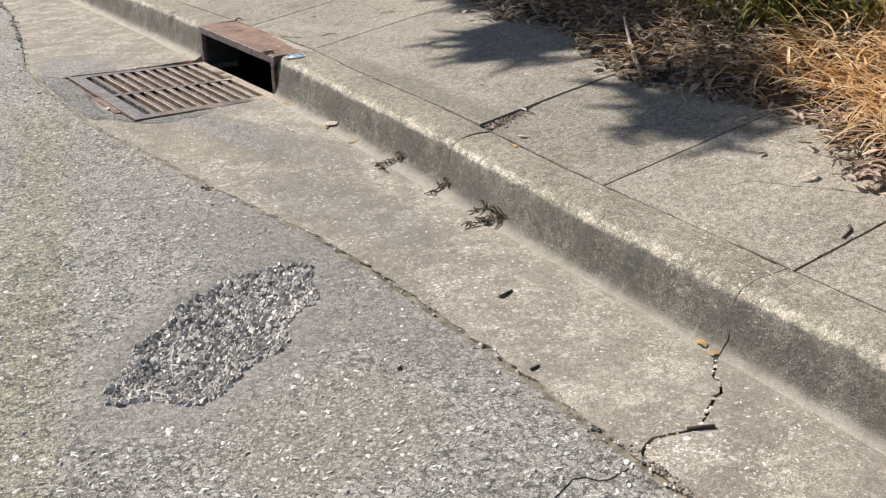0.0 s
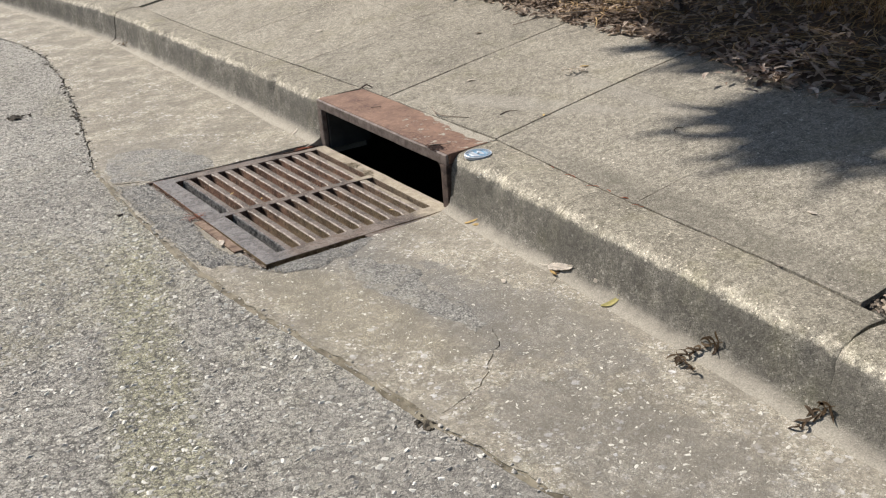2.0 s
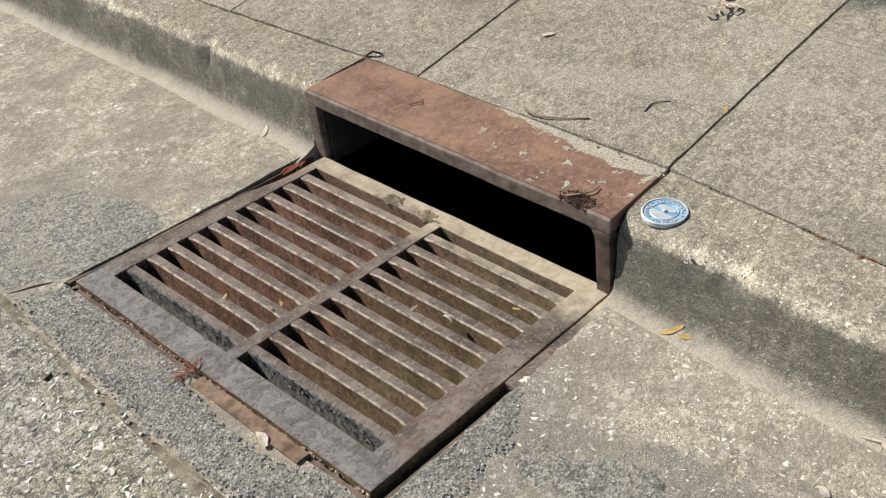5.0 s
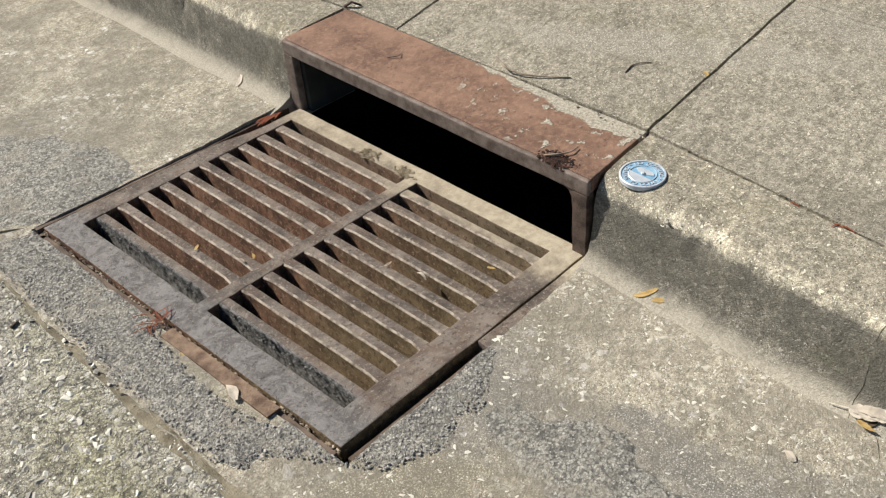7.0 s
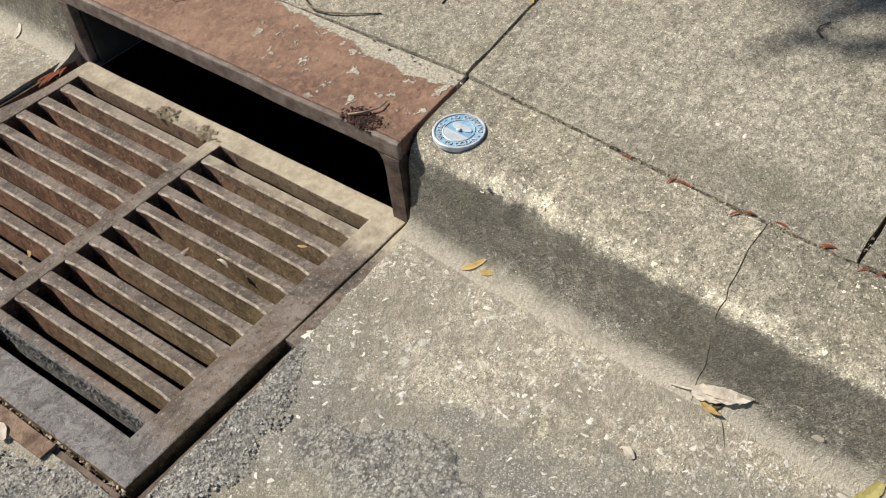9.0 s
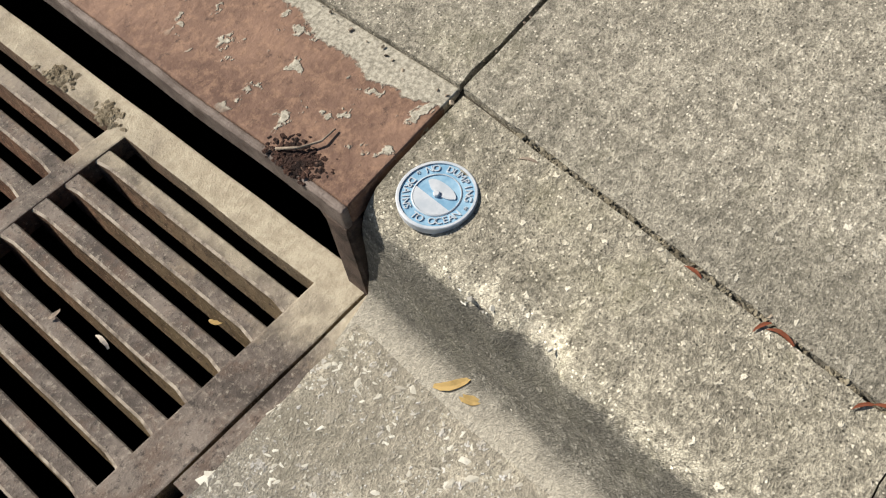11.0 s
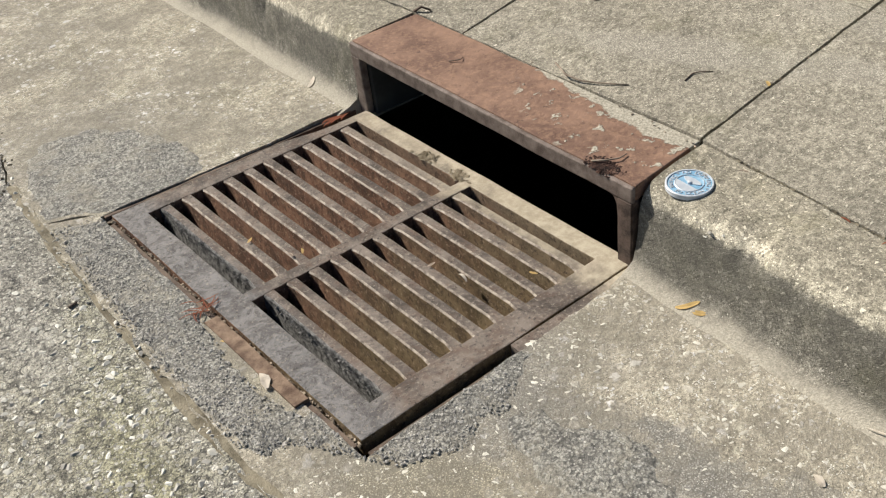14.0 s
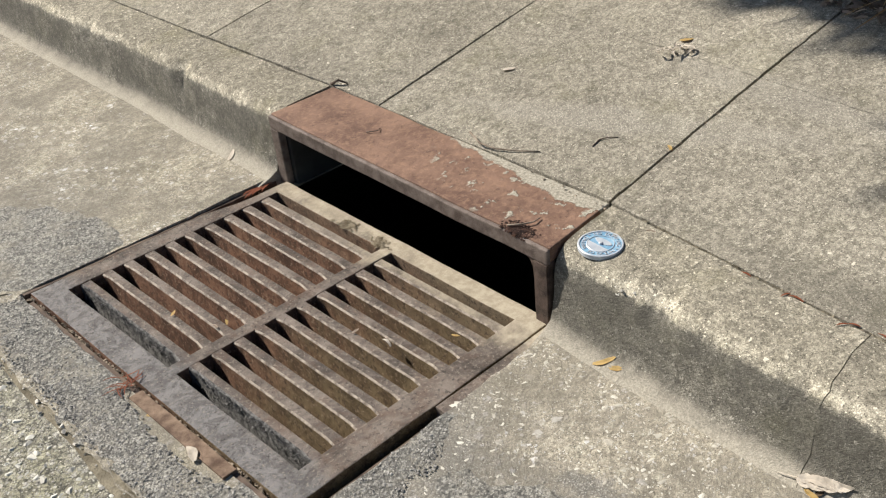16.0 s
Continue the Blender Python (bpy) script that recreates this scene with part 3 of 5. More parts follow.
gutter = sheet("gutter", outline, [hole, cracks[0], cracks[2], cracks[4], cracks[5]],
               [(-0.75, 0.25, -3.4, 1.6, 0.035), (-0.75, 0.2, 1.6, 5, 0.07), (-4.2, 0.3, 5, 12, 0.25), (-0.3, 0.25, -9, -3.4, 0.2)], gutter_z, M_GUTTER)
tagged(gutter, "worn concrete gutter strip with bared pebbles and cracks", "gutter", kind="structure")
PATCHES = (
    ([(-0.708, 1.072), (-0.60, 1.028), (-0.50, 0.95), (-0.44, 0.06), (-0.14, 0.01), (-0.127, -0.032), (-0.197, -0.064), (-0.255, -0.107), (-0.30, -0.085), (-0.352, -0.122),
      (-0.394, -0.111), (-0.47, -0.081), (-0.502, -0.031), (-0.586, 0.083), (-0.637, 0.10), (-0.662, 0.14), (-0.682, 0.40), (-0.698, 0.75)],
     [[(-0.56, 0.52), (-0.50, 0.50), (-0.48, 0.13), (-0.53, 0.135), (-0.565, 0.22), (-0.578, 0.36)]]),
    ([(-0.708, 1.118), (-0.61, 1.062), (-0.52, 1.0), (-0.40, 1.0), (-0.30, 1.035), (-0.293, 1.19), (-0.34, 1.32), (-0.44, 1.46), (-0.56, 1.50), (-0.655, 1.44), (-0.69, 1.30)], []),
    ([(-0.262, -0.112), (-0.205, -0.13), (-0.20, -0.20), (-0.119, -0.272), (-0.152, -0.383), (-0.158, -0.47), (-0.13, -0.60), (-0.15, -0.735), (-0.205, -0.74), (-0.235, -0.60),
      (-0.288, -0.44), (-0.318, -0.308), (-0.30, -0.223), (-0.31, -0.16)], []),
)
for k, (shape, gaps) in enumerate(PATCHES):
    loop = rough_line(shape, 0.008, 0.019, 40 + 5 * k)
    gaps = [rough_line(g, 0.02, 0.008, 60) for g in gaps]
    xs, ys_ = [p[0] for p in loop], [p[1] for p in loop]
    rim = np.array(loop + [p for g in gaps for p in g])

    def patch_z(x, y):
        d = min(1.0, float(np.min(np.hypot(rim[:, 0] - x, rim[:, 1] - y))) / 0.02)
        return gutter_z(x, y) - 0.0012 + 0.0038 * d + (0.0016 * wob(x * 55, y * 55, 3) + 0.0012 * wob(x * 130, y * 130, 6)) * (0.4 + 0.6 * d)

    patch = sheet("asphalt_patch", loop, [hole, *gaps], [(min(xs), max(xs), min(ys_), max(ys_), 0.014)],
                  patch_z, M_PATCH, None, 0.012)
    tagged(patch, "grey fine asphalt patch on the concrete gutter", "asphalt patch", kind="structure")
far_side = [(-9.0, 12.0), (-9.0, -9.0)]
road_outline = [(x - 0.003 - 0.006 * abs(wob(y * 6, 1)), y) for x, y in gutter_line] + far_side
road_holes = [crack([(-0.29, -3.05), (-0.36, -3.055), (-0.42, -3.02), (-0.50, -3.05), (-0.60, -3.07)], 0.006, 4),
              crack([(-0.487, -1.035), (-0.50, -1.02), (-0.515, -1.00)], 0.034, 8)]
road_holes[1] = [(-0.505 + 0.02 * math.cos(a) * (1 + 0.4 * wob(a, 3)), -1.02 + 0.026 * math.sin(a) * (1 + 0.4 * wob(a, 8))) for a in [k * 0.45 for k in range(14)]]
road = sheet("road", road_outline, road_holes, [(-2.4, -0.2, -3.6, 3.0, 0.04), (-4.0, -0.3, 3.0, 9.0, 0.2), (-9, -2.4, -9, 12, 0.6), (-2.4, -0.2, -9, -3.6, 0.3)], road_z, M_ASPHALT)
tagged(road, "weathered grey asphalt road with pale bare chips", "road", kind="structure")
bed = piece("joint_bed", [(-1.6, -9, -0.085), (0.3, -9, -0.085), (0.3, -0.9, -0.085), (0.3, -0.05, -0.035), (-1.6, -0.05, -0.035), (-1.6, -0.9, -0.085)], [(0, 1, 2, 5), (5, 2, 3, 4)], M_DIRT)
bed2 = piece("joint_bed", [(-1.6, -0.05, -0.03), (-0.535, -0.05, -0.03), (-0.62, 1.05, -0.03), (-1.6, 1.05, -0.03)], [(0, 1, 2, 3)], M_DIRT)
bed3 = piece("joint_bed", [(-5, 1.05, -0.03), (0.25, 1.05, -0.03), (0.0, 5, -0.03), (-3.5, 12, -0.03), (-5, 12, -0.03)], [(0, 1, 2, 3, 4)], M_DIRT)
verts, faces = [], []
for i in range(330):
    # packed earth and moss that fills the seam
    y = -3.6 + i * 0.026
    x, w = along(EDGE, y), 0.020 + 0.012 * wob(y * 5, 2)
    for k in range(5):
        f = k / 2 - 1
        dx = f * w + 0.006 * wob(y * 19, k)
        z = min(road_z(x + dx, y), gutter_z(x + dx, y)) + 0.006 - 0.006 * (1 - f * f) - (0.014 if y > 1.35 else 0.004 * max(0, wob(y * 3, 9)))
        verts.append((x + dx, y, z - (0.008 if k in (0, 4) else 0)))
    if i:
        faces += [(5 * (i - 1) + k, 5 * (i - 1) + k + 1, 5 * i + k + 1, 5 * i + k) for k in range(4)]
seam = piece("seam_fill", verts, faces, M_SEAM, None, "", True)
tagged(seam, "mossy packed earth filling the street seam", "seam", kind="structure")
for b in (bed, bed2, bed3):
    tagged(b, "dark packed dirt in the joints of the street", "dirt", kind="structure")


# ---- kerb ----
def kerb_stone(y0, y1, parent, slope=0.0, step=0.022):
    """One length of kerb with a rounded, chipped arris; slope: how the end cut runs across."""
    prof = [(-0.078, -0.06), (-0.078, -0.009), (-0.036, 0.002), (-0.010, 0.016), (0.001, 0.046), (0.004, 0.086), (0.008, 0.122), (0.013, 0.146), (0.020, 0.161), (0.030, 0.172), (0.045, 0.181), (0.072, 0.186), (0.12, 0.188), (1.0, 0.188), (1.0, -0.06)]
    n = max(2, int((y1 - y0) / step))
    verts, faces, k = [], [], len(prof)
    for i in range(n + 1):
        f = i / n
        for j, (d, z) in enumerate(prof, -1):
            y = y0 + (y1 - y0) * f + slope * (d - 0.02 if d < 1 else 0.16) * (1 if i in (0, n) else 0.9)
            if i in (0, n):
                y += (0.011 if y < -0.3 else 0.004) * wob(round(y, 1) * 40, j * 0.7, 4) * (1 if j < 13 else 0)
                if abs(y + 1.52) < 0.1 and z > 0.165:
                    # this crack runs up the face only
                    y += -0.0012 if i == 0 else 0.0012
            front, rear = along(KERB, y), along(BACK, y) - 0.004
            x = front + d if d < 1 else rear
            chip = max(0.0, wob(y * 7, 3, 1) + 0.5 * wob(y * 29, 1, 2) - 0.22) * 0.03 if 5 <= j <= 9 else 0
            r = 0.0022 * wob(x * 25, y * 25, z * 25) + 0.0022 * wob(x * 80, y * 80, z * 80)
            x += chip + (r if j < 12 else 0.002 * wob(y * 30, 2))
            verts.append((x, y, z + sink(y) - chip * 0.7 + 0.004 * wob(y * 1.4, 6) * (z > 0.05) + r * (z > 0.1)))
    for i in range(n):
        for j in range(k - 1):
            a = i * k + j
            faces.append((a, a + k, a + k + 1, a + 1))
    for i in (0, n):
        cap = [len(verts) + j for j in range(k)]
        verts += [verts[i * k + j] for j in range(k)]
        faces.append(tuple(cap) if i == 0 else tuple(cap[::-1]))
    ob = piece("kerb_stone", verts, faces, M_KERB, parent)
    for p in ob.data.polygons:
        j = p.index % (k - 1)
        if p.index < n * (k - 1):
            p.use_smooth = j < 12
    return ob


kerb = tagged(new("kerb"), "weathered concrete kerb with chipped edges and cracks", "kerb", kind="structure")
for y0, y1, slope in ((-9.0, -2.836, 0.0), (-2.832, -1.5215, 0.0), (-1.5195, -0.5697, 0.1), (-0.5680, 0.024, 0.1), (1.004, 3.872, 0.0), (3.886, 12.0, 0.0)):
    kerb_stone(y0, y1, kerb, 0.0 if y0 < -3 else slope, 0.022 if y1 < 4 and y0 > -3 else 0.06)

# ---- sidewalk ----
sidewalk = tagged(new("sidewalk"), "grey concrete sidewalk slabs with dirt-filled joints", "sidewalk", kind="structure")
JOINTS = [-9.0, -5.0, -4.3, -3.57, -2.85, -2.13, -1.445, -0.69, 0.05, 0.805, 1.6, 2.42, 3.25, 3.865, 4.8, 5.6, 6.4, 7.2, 8.0, 9.0, 10.0, 12.0]


def slab(y0, y1, xa, xb, g=0.0035, lift=0.0, ga=0.004, gb=0.001):
    y0, y1 = y0 + g, y1 - g
    cuts = [y0 + (y1 - y0) * f for f in (0, 0.25, 0.5, 0.75, 1)]
    loop = [(along(xa, y) + ga, y) for y in cuts[::-1]] + [(along(xb, y) - gb, y) for y in cuts]
    near = -3.6 < y0 < 3
    loop = rough_line(loop, 0.022 if near else 0.2, 0.0028, int(y0 * 10) % 17)
    if abs(y1 + 1.445) < 0.02 and xa is BACK:
        # the corner that has broken away
        loop = [(x, y - (0.075 * (1 - (x - 0.36) / 0.27) + 0.012 * wob(x * 30, 3) if y > y1 - 0.012 and x < 0.62 else 0)) for x, y in loop]
    xs = [p[0] for p in loop]
    splits = [crack([(0.60, -2.40), (0.66, -2.43), (0.72, -2.56), (0.79, -2.71), (0.83, -2.74)], 0.003, 21)] if abs(y1 + 2.1335) < 0.01 and xa is BACK else []
    ob = sheet("slab", loop, splits, [(min(xs), max(xs), y0, y1, 0.09 if near else 0.3)], lambda x, y: walk_z(x, y) + lift, M_SLAB, sidewalk, 0.05)
    return ob


VERGE = [(x + (0.72 if y < 3 else 0.8), y) for x, y in MIDDLE]
for i, (y0, y1) in enumerate(zip(JOINTS, JOINTS[1:])):
    lift = 0.004 if abs(y0 + 1.445) < 0.01 else 0.003 * wob(y0 * 3, 1)
    if abs(y0 - 3.865) < 0.01:
        y0 += 0.05
    slab(y0, y1, BACK, MIDDLE, lift=lift)
    slab(y0, y1, MIDDLE, VERGE, 0.003, lift, 0.001)
verts, faces = [], []
for i, y in enumerate([-9 + k * 0.5 for k in range(43)]):
    xa = along(BACK, y)
    verts += [(x, y, walk_z(x, y) - (0.012 if y < 3.2 else 0.09)) for x in (xa - 0.006 if 0 < y < 1.2 else xa - 0.03, xa + 0.6, xa + 1.5)]
    if i:
        faces += [(3 * i - 3 + k, 3 * i - 2 + k, 3 * i + 1 + k, 3 * i + k) for k in (0, 1)]
walk_bed = piece("joint_bed", verts, faces, M_DIRT)
tagged(walk_bed, "dark packed dirt under the sidewalk joints", "dirt", kind="structure")

# ---- catch basin ----
basin = tagged(new("catch_basin"), "concrete catch basin below the grate, coloured near black for shade", "catch basin", kind="structure")


def box(x0, x1, y0, y1, z0, z1):
    bm = bmesh.new()
    bmesh.ops.create_cube(bm, size=1)
    for v in bm.verts:
        v.co = Vector(((x0 + x1) / 2 + v.co.x * (x1 - x0), (y0 + y1) / 2 + v.co.y * (y1 - y0), (z0 + z1) / 2 + v.co.z * (z1 - z0)))
    return bm


# walls set far back, with the pit's shade put into their colour
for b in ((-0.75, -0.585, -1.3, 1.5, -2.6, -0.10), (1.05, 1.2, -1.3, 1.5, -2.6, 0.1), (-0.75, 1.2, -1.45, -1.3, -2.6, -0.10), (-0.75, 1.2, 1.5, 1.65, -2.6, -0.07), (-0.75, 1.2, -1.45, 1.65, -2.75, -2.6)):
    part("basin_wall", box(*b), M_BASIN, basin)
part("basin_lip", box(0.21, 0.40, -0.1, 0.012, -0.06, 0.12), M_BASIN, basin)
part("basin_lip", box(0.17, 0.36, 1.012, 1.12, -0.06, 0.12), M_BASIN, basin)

# ---- grate ----
TOP, SLOTS, WIDE, PITCH, FIRST = -0.008, 11, 0.038, 0.0793, 0.097
ROWS_V = ((0.065, 0.475), (0.51, 0.945))


def cell(bm, u0, u1, v0, v1, z1, z0, taper=0.0, ends=0.0):
    """A bar-shaped block on the grate's plane, narrower below."""
    us = ((u0, u1), (u0 + taper, u1 - taper))
    vs = ((v0, v1), (v0 - ends, v1 + ends))
    ring = []
    for (a, b), (c, d), z in ((us[0], vs[0], z1), (us[1], vs[1], z0)):
        ring.append([bm.verts.new((*on_grate(u, v), z)) for u, v in ((a, c), (b, c), (b, d), (a, d))])
    t, o = ring
    fs = [bm.faces.new(t), bm.faces.new(o[::-1])]
    fs += [bm.faces.new((t[i], o[i], o[(i + 1) % 4], t[(i + 1) % 4])) for i in range(4)]
    return fs


grate = tagged(new("storm_drain_grate"), "rusted cast-iron storm drain grate with two rows of slots", "grate")
LAST = FIRST + 10 * PITCH + WIDE
cut_u = [0, 0.03, 0.065] + [FIRST + (LAST - FIRST) * k / 10 for k in range(11)] + [(LAST + 1) / 2, 1]
cut_v = [0, 0.03] + [0.065 + 0.41 * k / 5 for k in range(6)] + [0.51 + 0.435 * k / 5 for k in range(6)] + [0.975, 1]
bm = bmesh.new()
for u0, u1 in zip(cut_u, cut_u[1:]):
    for v0, v1 in zip(cut_v, cut_v[1:]):
        u, v = (u0 + u1) / 2, (v0 + v1) / 2
        if u < FIRST or u > LAST or v < 0.065 or v > 0.945 or 0.475 < v < 0.51:
            cell(bm, u0, u1, v0, v1, TOP, TOP - 0.042)
bmesh.ops.remove_doubles(bm, verts=bm.verts[:], dist=0.0005)
seen, twins = {}, []
bm.verts.index_update()
for f in bm.faces:
    key = tuple(sorted(v.index for v in f.verts))
    (twins.extend((f, seen[key])) if key in seen else seen.setdefault(key, f))
bmesh.ops.delete(bm, geom=list(set(twins)), context="FACES_ONLY")
bmesh.ops.recalc_face_normals(bm, faces=bm.faces[:])
sharp = [e for e in bm.edges if len(e.link_faces) == 2 and e.calc_face_angle(0) > 0.6]
bmesh.ops.bevel(bm, geom=sharp, offset=0.003, segments=2, profile=0.6, affect="EDGES")
for v in bm.verts:
    x, y = v.co.x, v.co.y
    v.co += Vector((wob(x * 12, y * 12, 1), wob(x * 12, y * 12, 5), 0.7 * wob(x * 9, y * 9, 9))) * 0.0022
    if y > 0.975 and x > -0.1:
        # the broken corner
        v.co.y -= 0.028 * min(1.0, (x + 0.1) / 0.12)
bmesh.ops.recalc_face_normals(bm, faces=bm.faces[:])
for f in bm.faces:
    f.material_index = 0 if abs(f.normal.z) > 0.7 else 1
part("rim", bm, (M_TOP, M_SIDE), grate)


def bar(u0, u1, v0, v1, z1, z0):
    """A bar whose road-side edge is worn back between its ends."""
    bm, rings, n = bmesh.new(), [], 14
    for k in range(n + 1):
        f = k / n
        v = v0 + (v1 - v0) * f
        e = min(1.0, max(0.0, min(f, 1 - f) * 13))
        cut = 0.0068 * e * e * (3 - 2 * e) * (1 + 0.25 * wob(v * 9, u0 * 30))
        dip = 0.0012 * wob(v * 14, u0 * 40)
        ring = ((u0 - 0.001, z0), (u0 + 0.006 * e, z1 - 0.020), (u0 + cut, z1 - 0.003 + dip), (u0 + cut + 0.0055, z1 + dip), (u1 - 0.003, z1 + dip), (u1, z1 - 0.003), (u1 - 0.008, z0))
        rings.append([bm.verts.new((*on_grate(u, v), z)) for u, z in ring])
    for r, t in zip(rings, rings[1:]):
        for i in range(7):
            bm.faces.new((r[i], r[(i + 1) % 7], t[(i + 1) % 7], t[i])).material_index = 2 if i == 2 else 0 if i in (3, 4) else 1
    bm.faces.new(rings[0][::-1]), bm.faces.new(rings[-1])
    bmesh.ops.recalc_face_normals(bm, faces=bm.faces[:])
    return bm


for v0, v1 in ROWS_V:
    for i in range(SLOTS - 1):
        u0 = FIRST + i * PITCH + WIDE
        part("bar", bar(u0, u0 + PITCH - WIDE, v0 - 0.002, v1 + 0.002, TOP - 0.0008 - 0.001 * random.random(), TOP - 0.058), (M_TOP, M_SIDE, M_EDGE) if i else (M_TOP, M_TARRED, M_TARRED), grate)
for g in grate.children:
    g.data.polygons.foreach_set("use_smooth", [False] * len(g.data.polygons))

# ---- kerb inlet hood ----
hood = tagged(new("curb_inlet_hood"), "rusted cast steel hood over the curb drain inlet", "inlet hood")
F0, F1, K0, K1 = Vector((0.180, 0.028)), Vector((0.135, 0.999)), Vector((0.392, 0.052)), Vector((0.348, 0.996))


def on_hood(a, b):
    """a from the front edge to the back, b along the kerb."""
    return (F0 * (1 - a) + K0 * a) * (1 - b) + (F1 * (1 - a) + K1 * a) * b


def hood_block(a0, a1, b0, b1, z0, z1, cuts=1, bend=0.0, bevel=0.004, rnd=0.0015):
    bm = bmesh.new()
    rings = []
    for k in range(cuts + 1):
        b = b0 + (b1 - b0) * k / cuts
        rings.append([bm.verts.new((*on_hood(a, b), z)) for a, z in ((a0, z0), (a1, z0), (a1, z1), (a0, z1))])
    for r, s in zip(rings, rings[1:]):
        for i in range(4):
            bm.faces.new((r[i], r[(i + 1) % 4], s[(i + 1) % 4], s[i]))
    bm.faces.new(rings[0][::-1]), bm.faces.new(rings[-1])
    bmesh.ops.recalc_face_normals(bm, faces=bm.faces[:])
    sharp = [e for e in bm.edges if e.calc_face_angle(0) > 0.6]
    bmesh.ops.bevel(bm, geom=sharp, offset=bevel, segments=3, profile=0.6, affect="EDGES")
    for v in bm.verts:
        v.co += Vector((wob(v.co.x * 9, v.co.y * 9, 1), 0, wob(v.co.x * 9, v.co.y * 9, 5))) * rnd
    return bm


part("top_plate", hood_block(0.05, 1.0, 0.0, 1.0, 0.150, 0.186, 40), M_HOOD, hood)
part("front_lip", hood_block(0.0, 0.055, 0.0, 1.0, 0.146, 0.184, 40, bevel=0.006), M_LIP, hood, "worn grey steel lip")
part("jamb", hood_block(0.0, 0.10, 0.962, 1.0, -0.02, 0.148, 2, bevel=0.005), M_LIP, hood)
# added plate, near black to stand in for shade inside the inlet
part("shade_plate", hood_block(0.105, 0.95, 0.95, 0.998, -0.02, 0.149, 2, bevel=0.003), M_BASIN, hood, "added inner plate, coloured near black for the inlet's shade")
part("jamb", hood_block(0.0, 0.14, 0.0, 0.042, -0.03, 0.150, 12, bevel=0.012, rnd=0.006), M_JAMB, hood, "corroded steel jamb with a dark hollow")
bm, flare = bmesh.new(), []
for a in (0.012, 0.11):
    flare.append([bm.verts.new((*on_hood(a, b), z)) for b, z in ((0.030, 0.02), (0.0425, 0.02), (0.0425, 0.10), (0.045, 0.127), (0.052, 0.141), (0.068, 0.149), (0.068, 0.153), (0.030, 0.153))])
bm.faces.new(flare[0]), bm.faces.new(flare[1][::-1])
for i in range(8):
    bm.faces.new((flare[0][i], flare[1][i], flare[1][(i + 1) % 8], flare[0][(i + 1) % 8]))
bmesh.ops.recalc_face_normals(bm, faces=bm.faces[:])
part("gusset", bm, M_JAMB, hood, "curved rusty bracket at the hood's corner")
# crust lumps, near black in place of the dark hole in the plate
crust = []
rng = np.random.RandomState(4)
for k in range(1000):
    b = 0.095 + rng.normal(0, 0.018)
    a = abs(rng.normal(0.10, 0.045))
    x, y = on_hood(a, max(0.0, b))
    crust.append((x, y, 0.184 + rng.uniform(-0.002, 0.003), rng.uniform(0.001, 0.0044)))
tagged(stones("rust_crust", crust, M_HOLE_CRUST, 0.45, hood), kind="stuff")

# ---- medallion ----
MED = Vector((0.2645, -0.037, 0.1875))
medallion = tagged(new("drain_marker"), "round blue metal drain marker with raised ring lettering", "drain marker")


SMALL = 0.925


def disc(r0, r1, z0, z1, n=48):
    """A ring (r0 > 0) or a plate with a slightly rounded rim."""
    r0, r1 = r0 * SMALL, r1 * SMALL
    prof = [(r0, z0), (r0, z1), (max(r0, r1 - 0.001), z1), (r1, z1 - 0.0008), (r1, z0)]
    verts = [(MED.x + r * math.cos(6.2832 * i / n), MED.y + r * math.sin(6.2832 * i / n), MED.z + z) for i in range(n) for r, z in prof]
    k = len(prof)
    faces = [(i * k + j, (i + 1) % n * k + j, (i + 1) % n * k + j + 1, i * k + j + 1) for i in range(n) for j in range(k - 1)]
    return verts, faces


plate = piece("plate", *disc(0.0, 0.0485, -0.006, 0.002), M_BLUE, medallion)
piece("rim", *disc(0.0455, 0.0495, -0.006, 0.0038), M_ALU, medallion, "pale metal rim")
piece("inner_ring", *disc(0.0290, 0.0308, 0.001, 0.0034), M_ALU, medallion)
piece("rivet", *disc(0.0, 0.0042, 0.0, 0.0065, 16), M_ALU, medallion)


def flat(outline, z0, z1):
    """A flat raised shape on the plate; outline in its own axes, turned so that its top points away from the road."""
    n = len(outline)
    pts = [(MED.x + b * SMALL, MED.y - a * SMALL) for a, b in outline]
    verts = [(x, y, MED.z + z) for z in (z0, z1) for x, y in pts]
    return verts, [tuple(range(n))[::-1], tuple(range(n, 2 * n))] + [(i, (i + 1) % n, n + (i + 1) % n, n + i) for i in range(n)]


piece("relief", *flat([(0.022 * math.cos(a) * (1 if math.sin(a) > -0.2 else 0.9), 0.0085 * math.sin(a) + 0.009) for a in [k * 0.3 for k in range(21)]], 0.001, 0.0036), M_ALU, plate, "raised plain oval shape")
piece("relief", *flat([(0.0285 * math.cos(a), 0.0285 * math.sin(a)) for a in [math.pi + 0.25 + k * (math.pi - 0.5) / 16 for k in range(17)]], 0.001, 0.0030), M_ALU, plate, "raised half-round panel")


def letter(char, angle, outward):
    """One raised letter on the ring; angle clockwise from the top, in degrees."""
    data = bpy.data.curves.new("letter", "FONT")
    data.body, data.size, data.extrude, data.align_x, data.align_y = char, 0.0118, 0.0007, "CENTER", "CENTER"
    data.materials.append(M_ALU)
    ob = under(new("letter", data), plate)
    a = radians(-90 - angle)
    place = Vector((MED.x + 0.0352 * math.cos(radians(-angle)), MED.y + 0.0352 * math.sin(radians(-angle)), MED.z + 0.0027))
    ob.matrix_world = Matrix.Translation(place) @ Matrix.Rotation(a + (0 if outward else math.pi), 4, "Z")


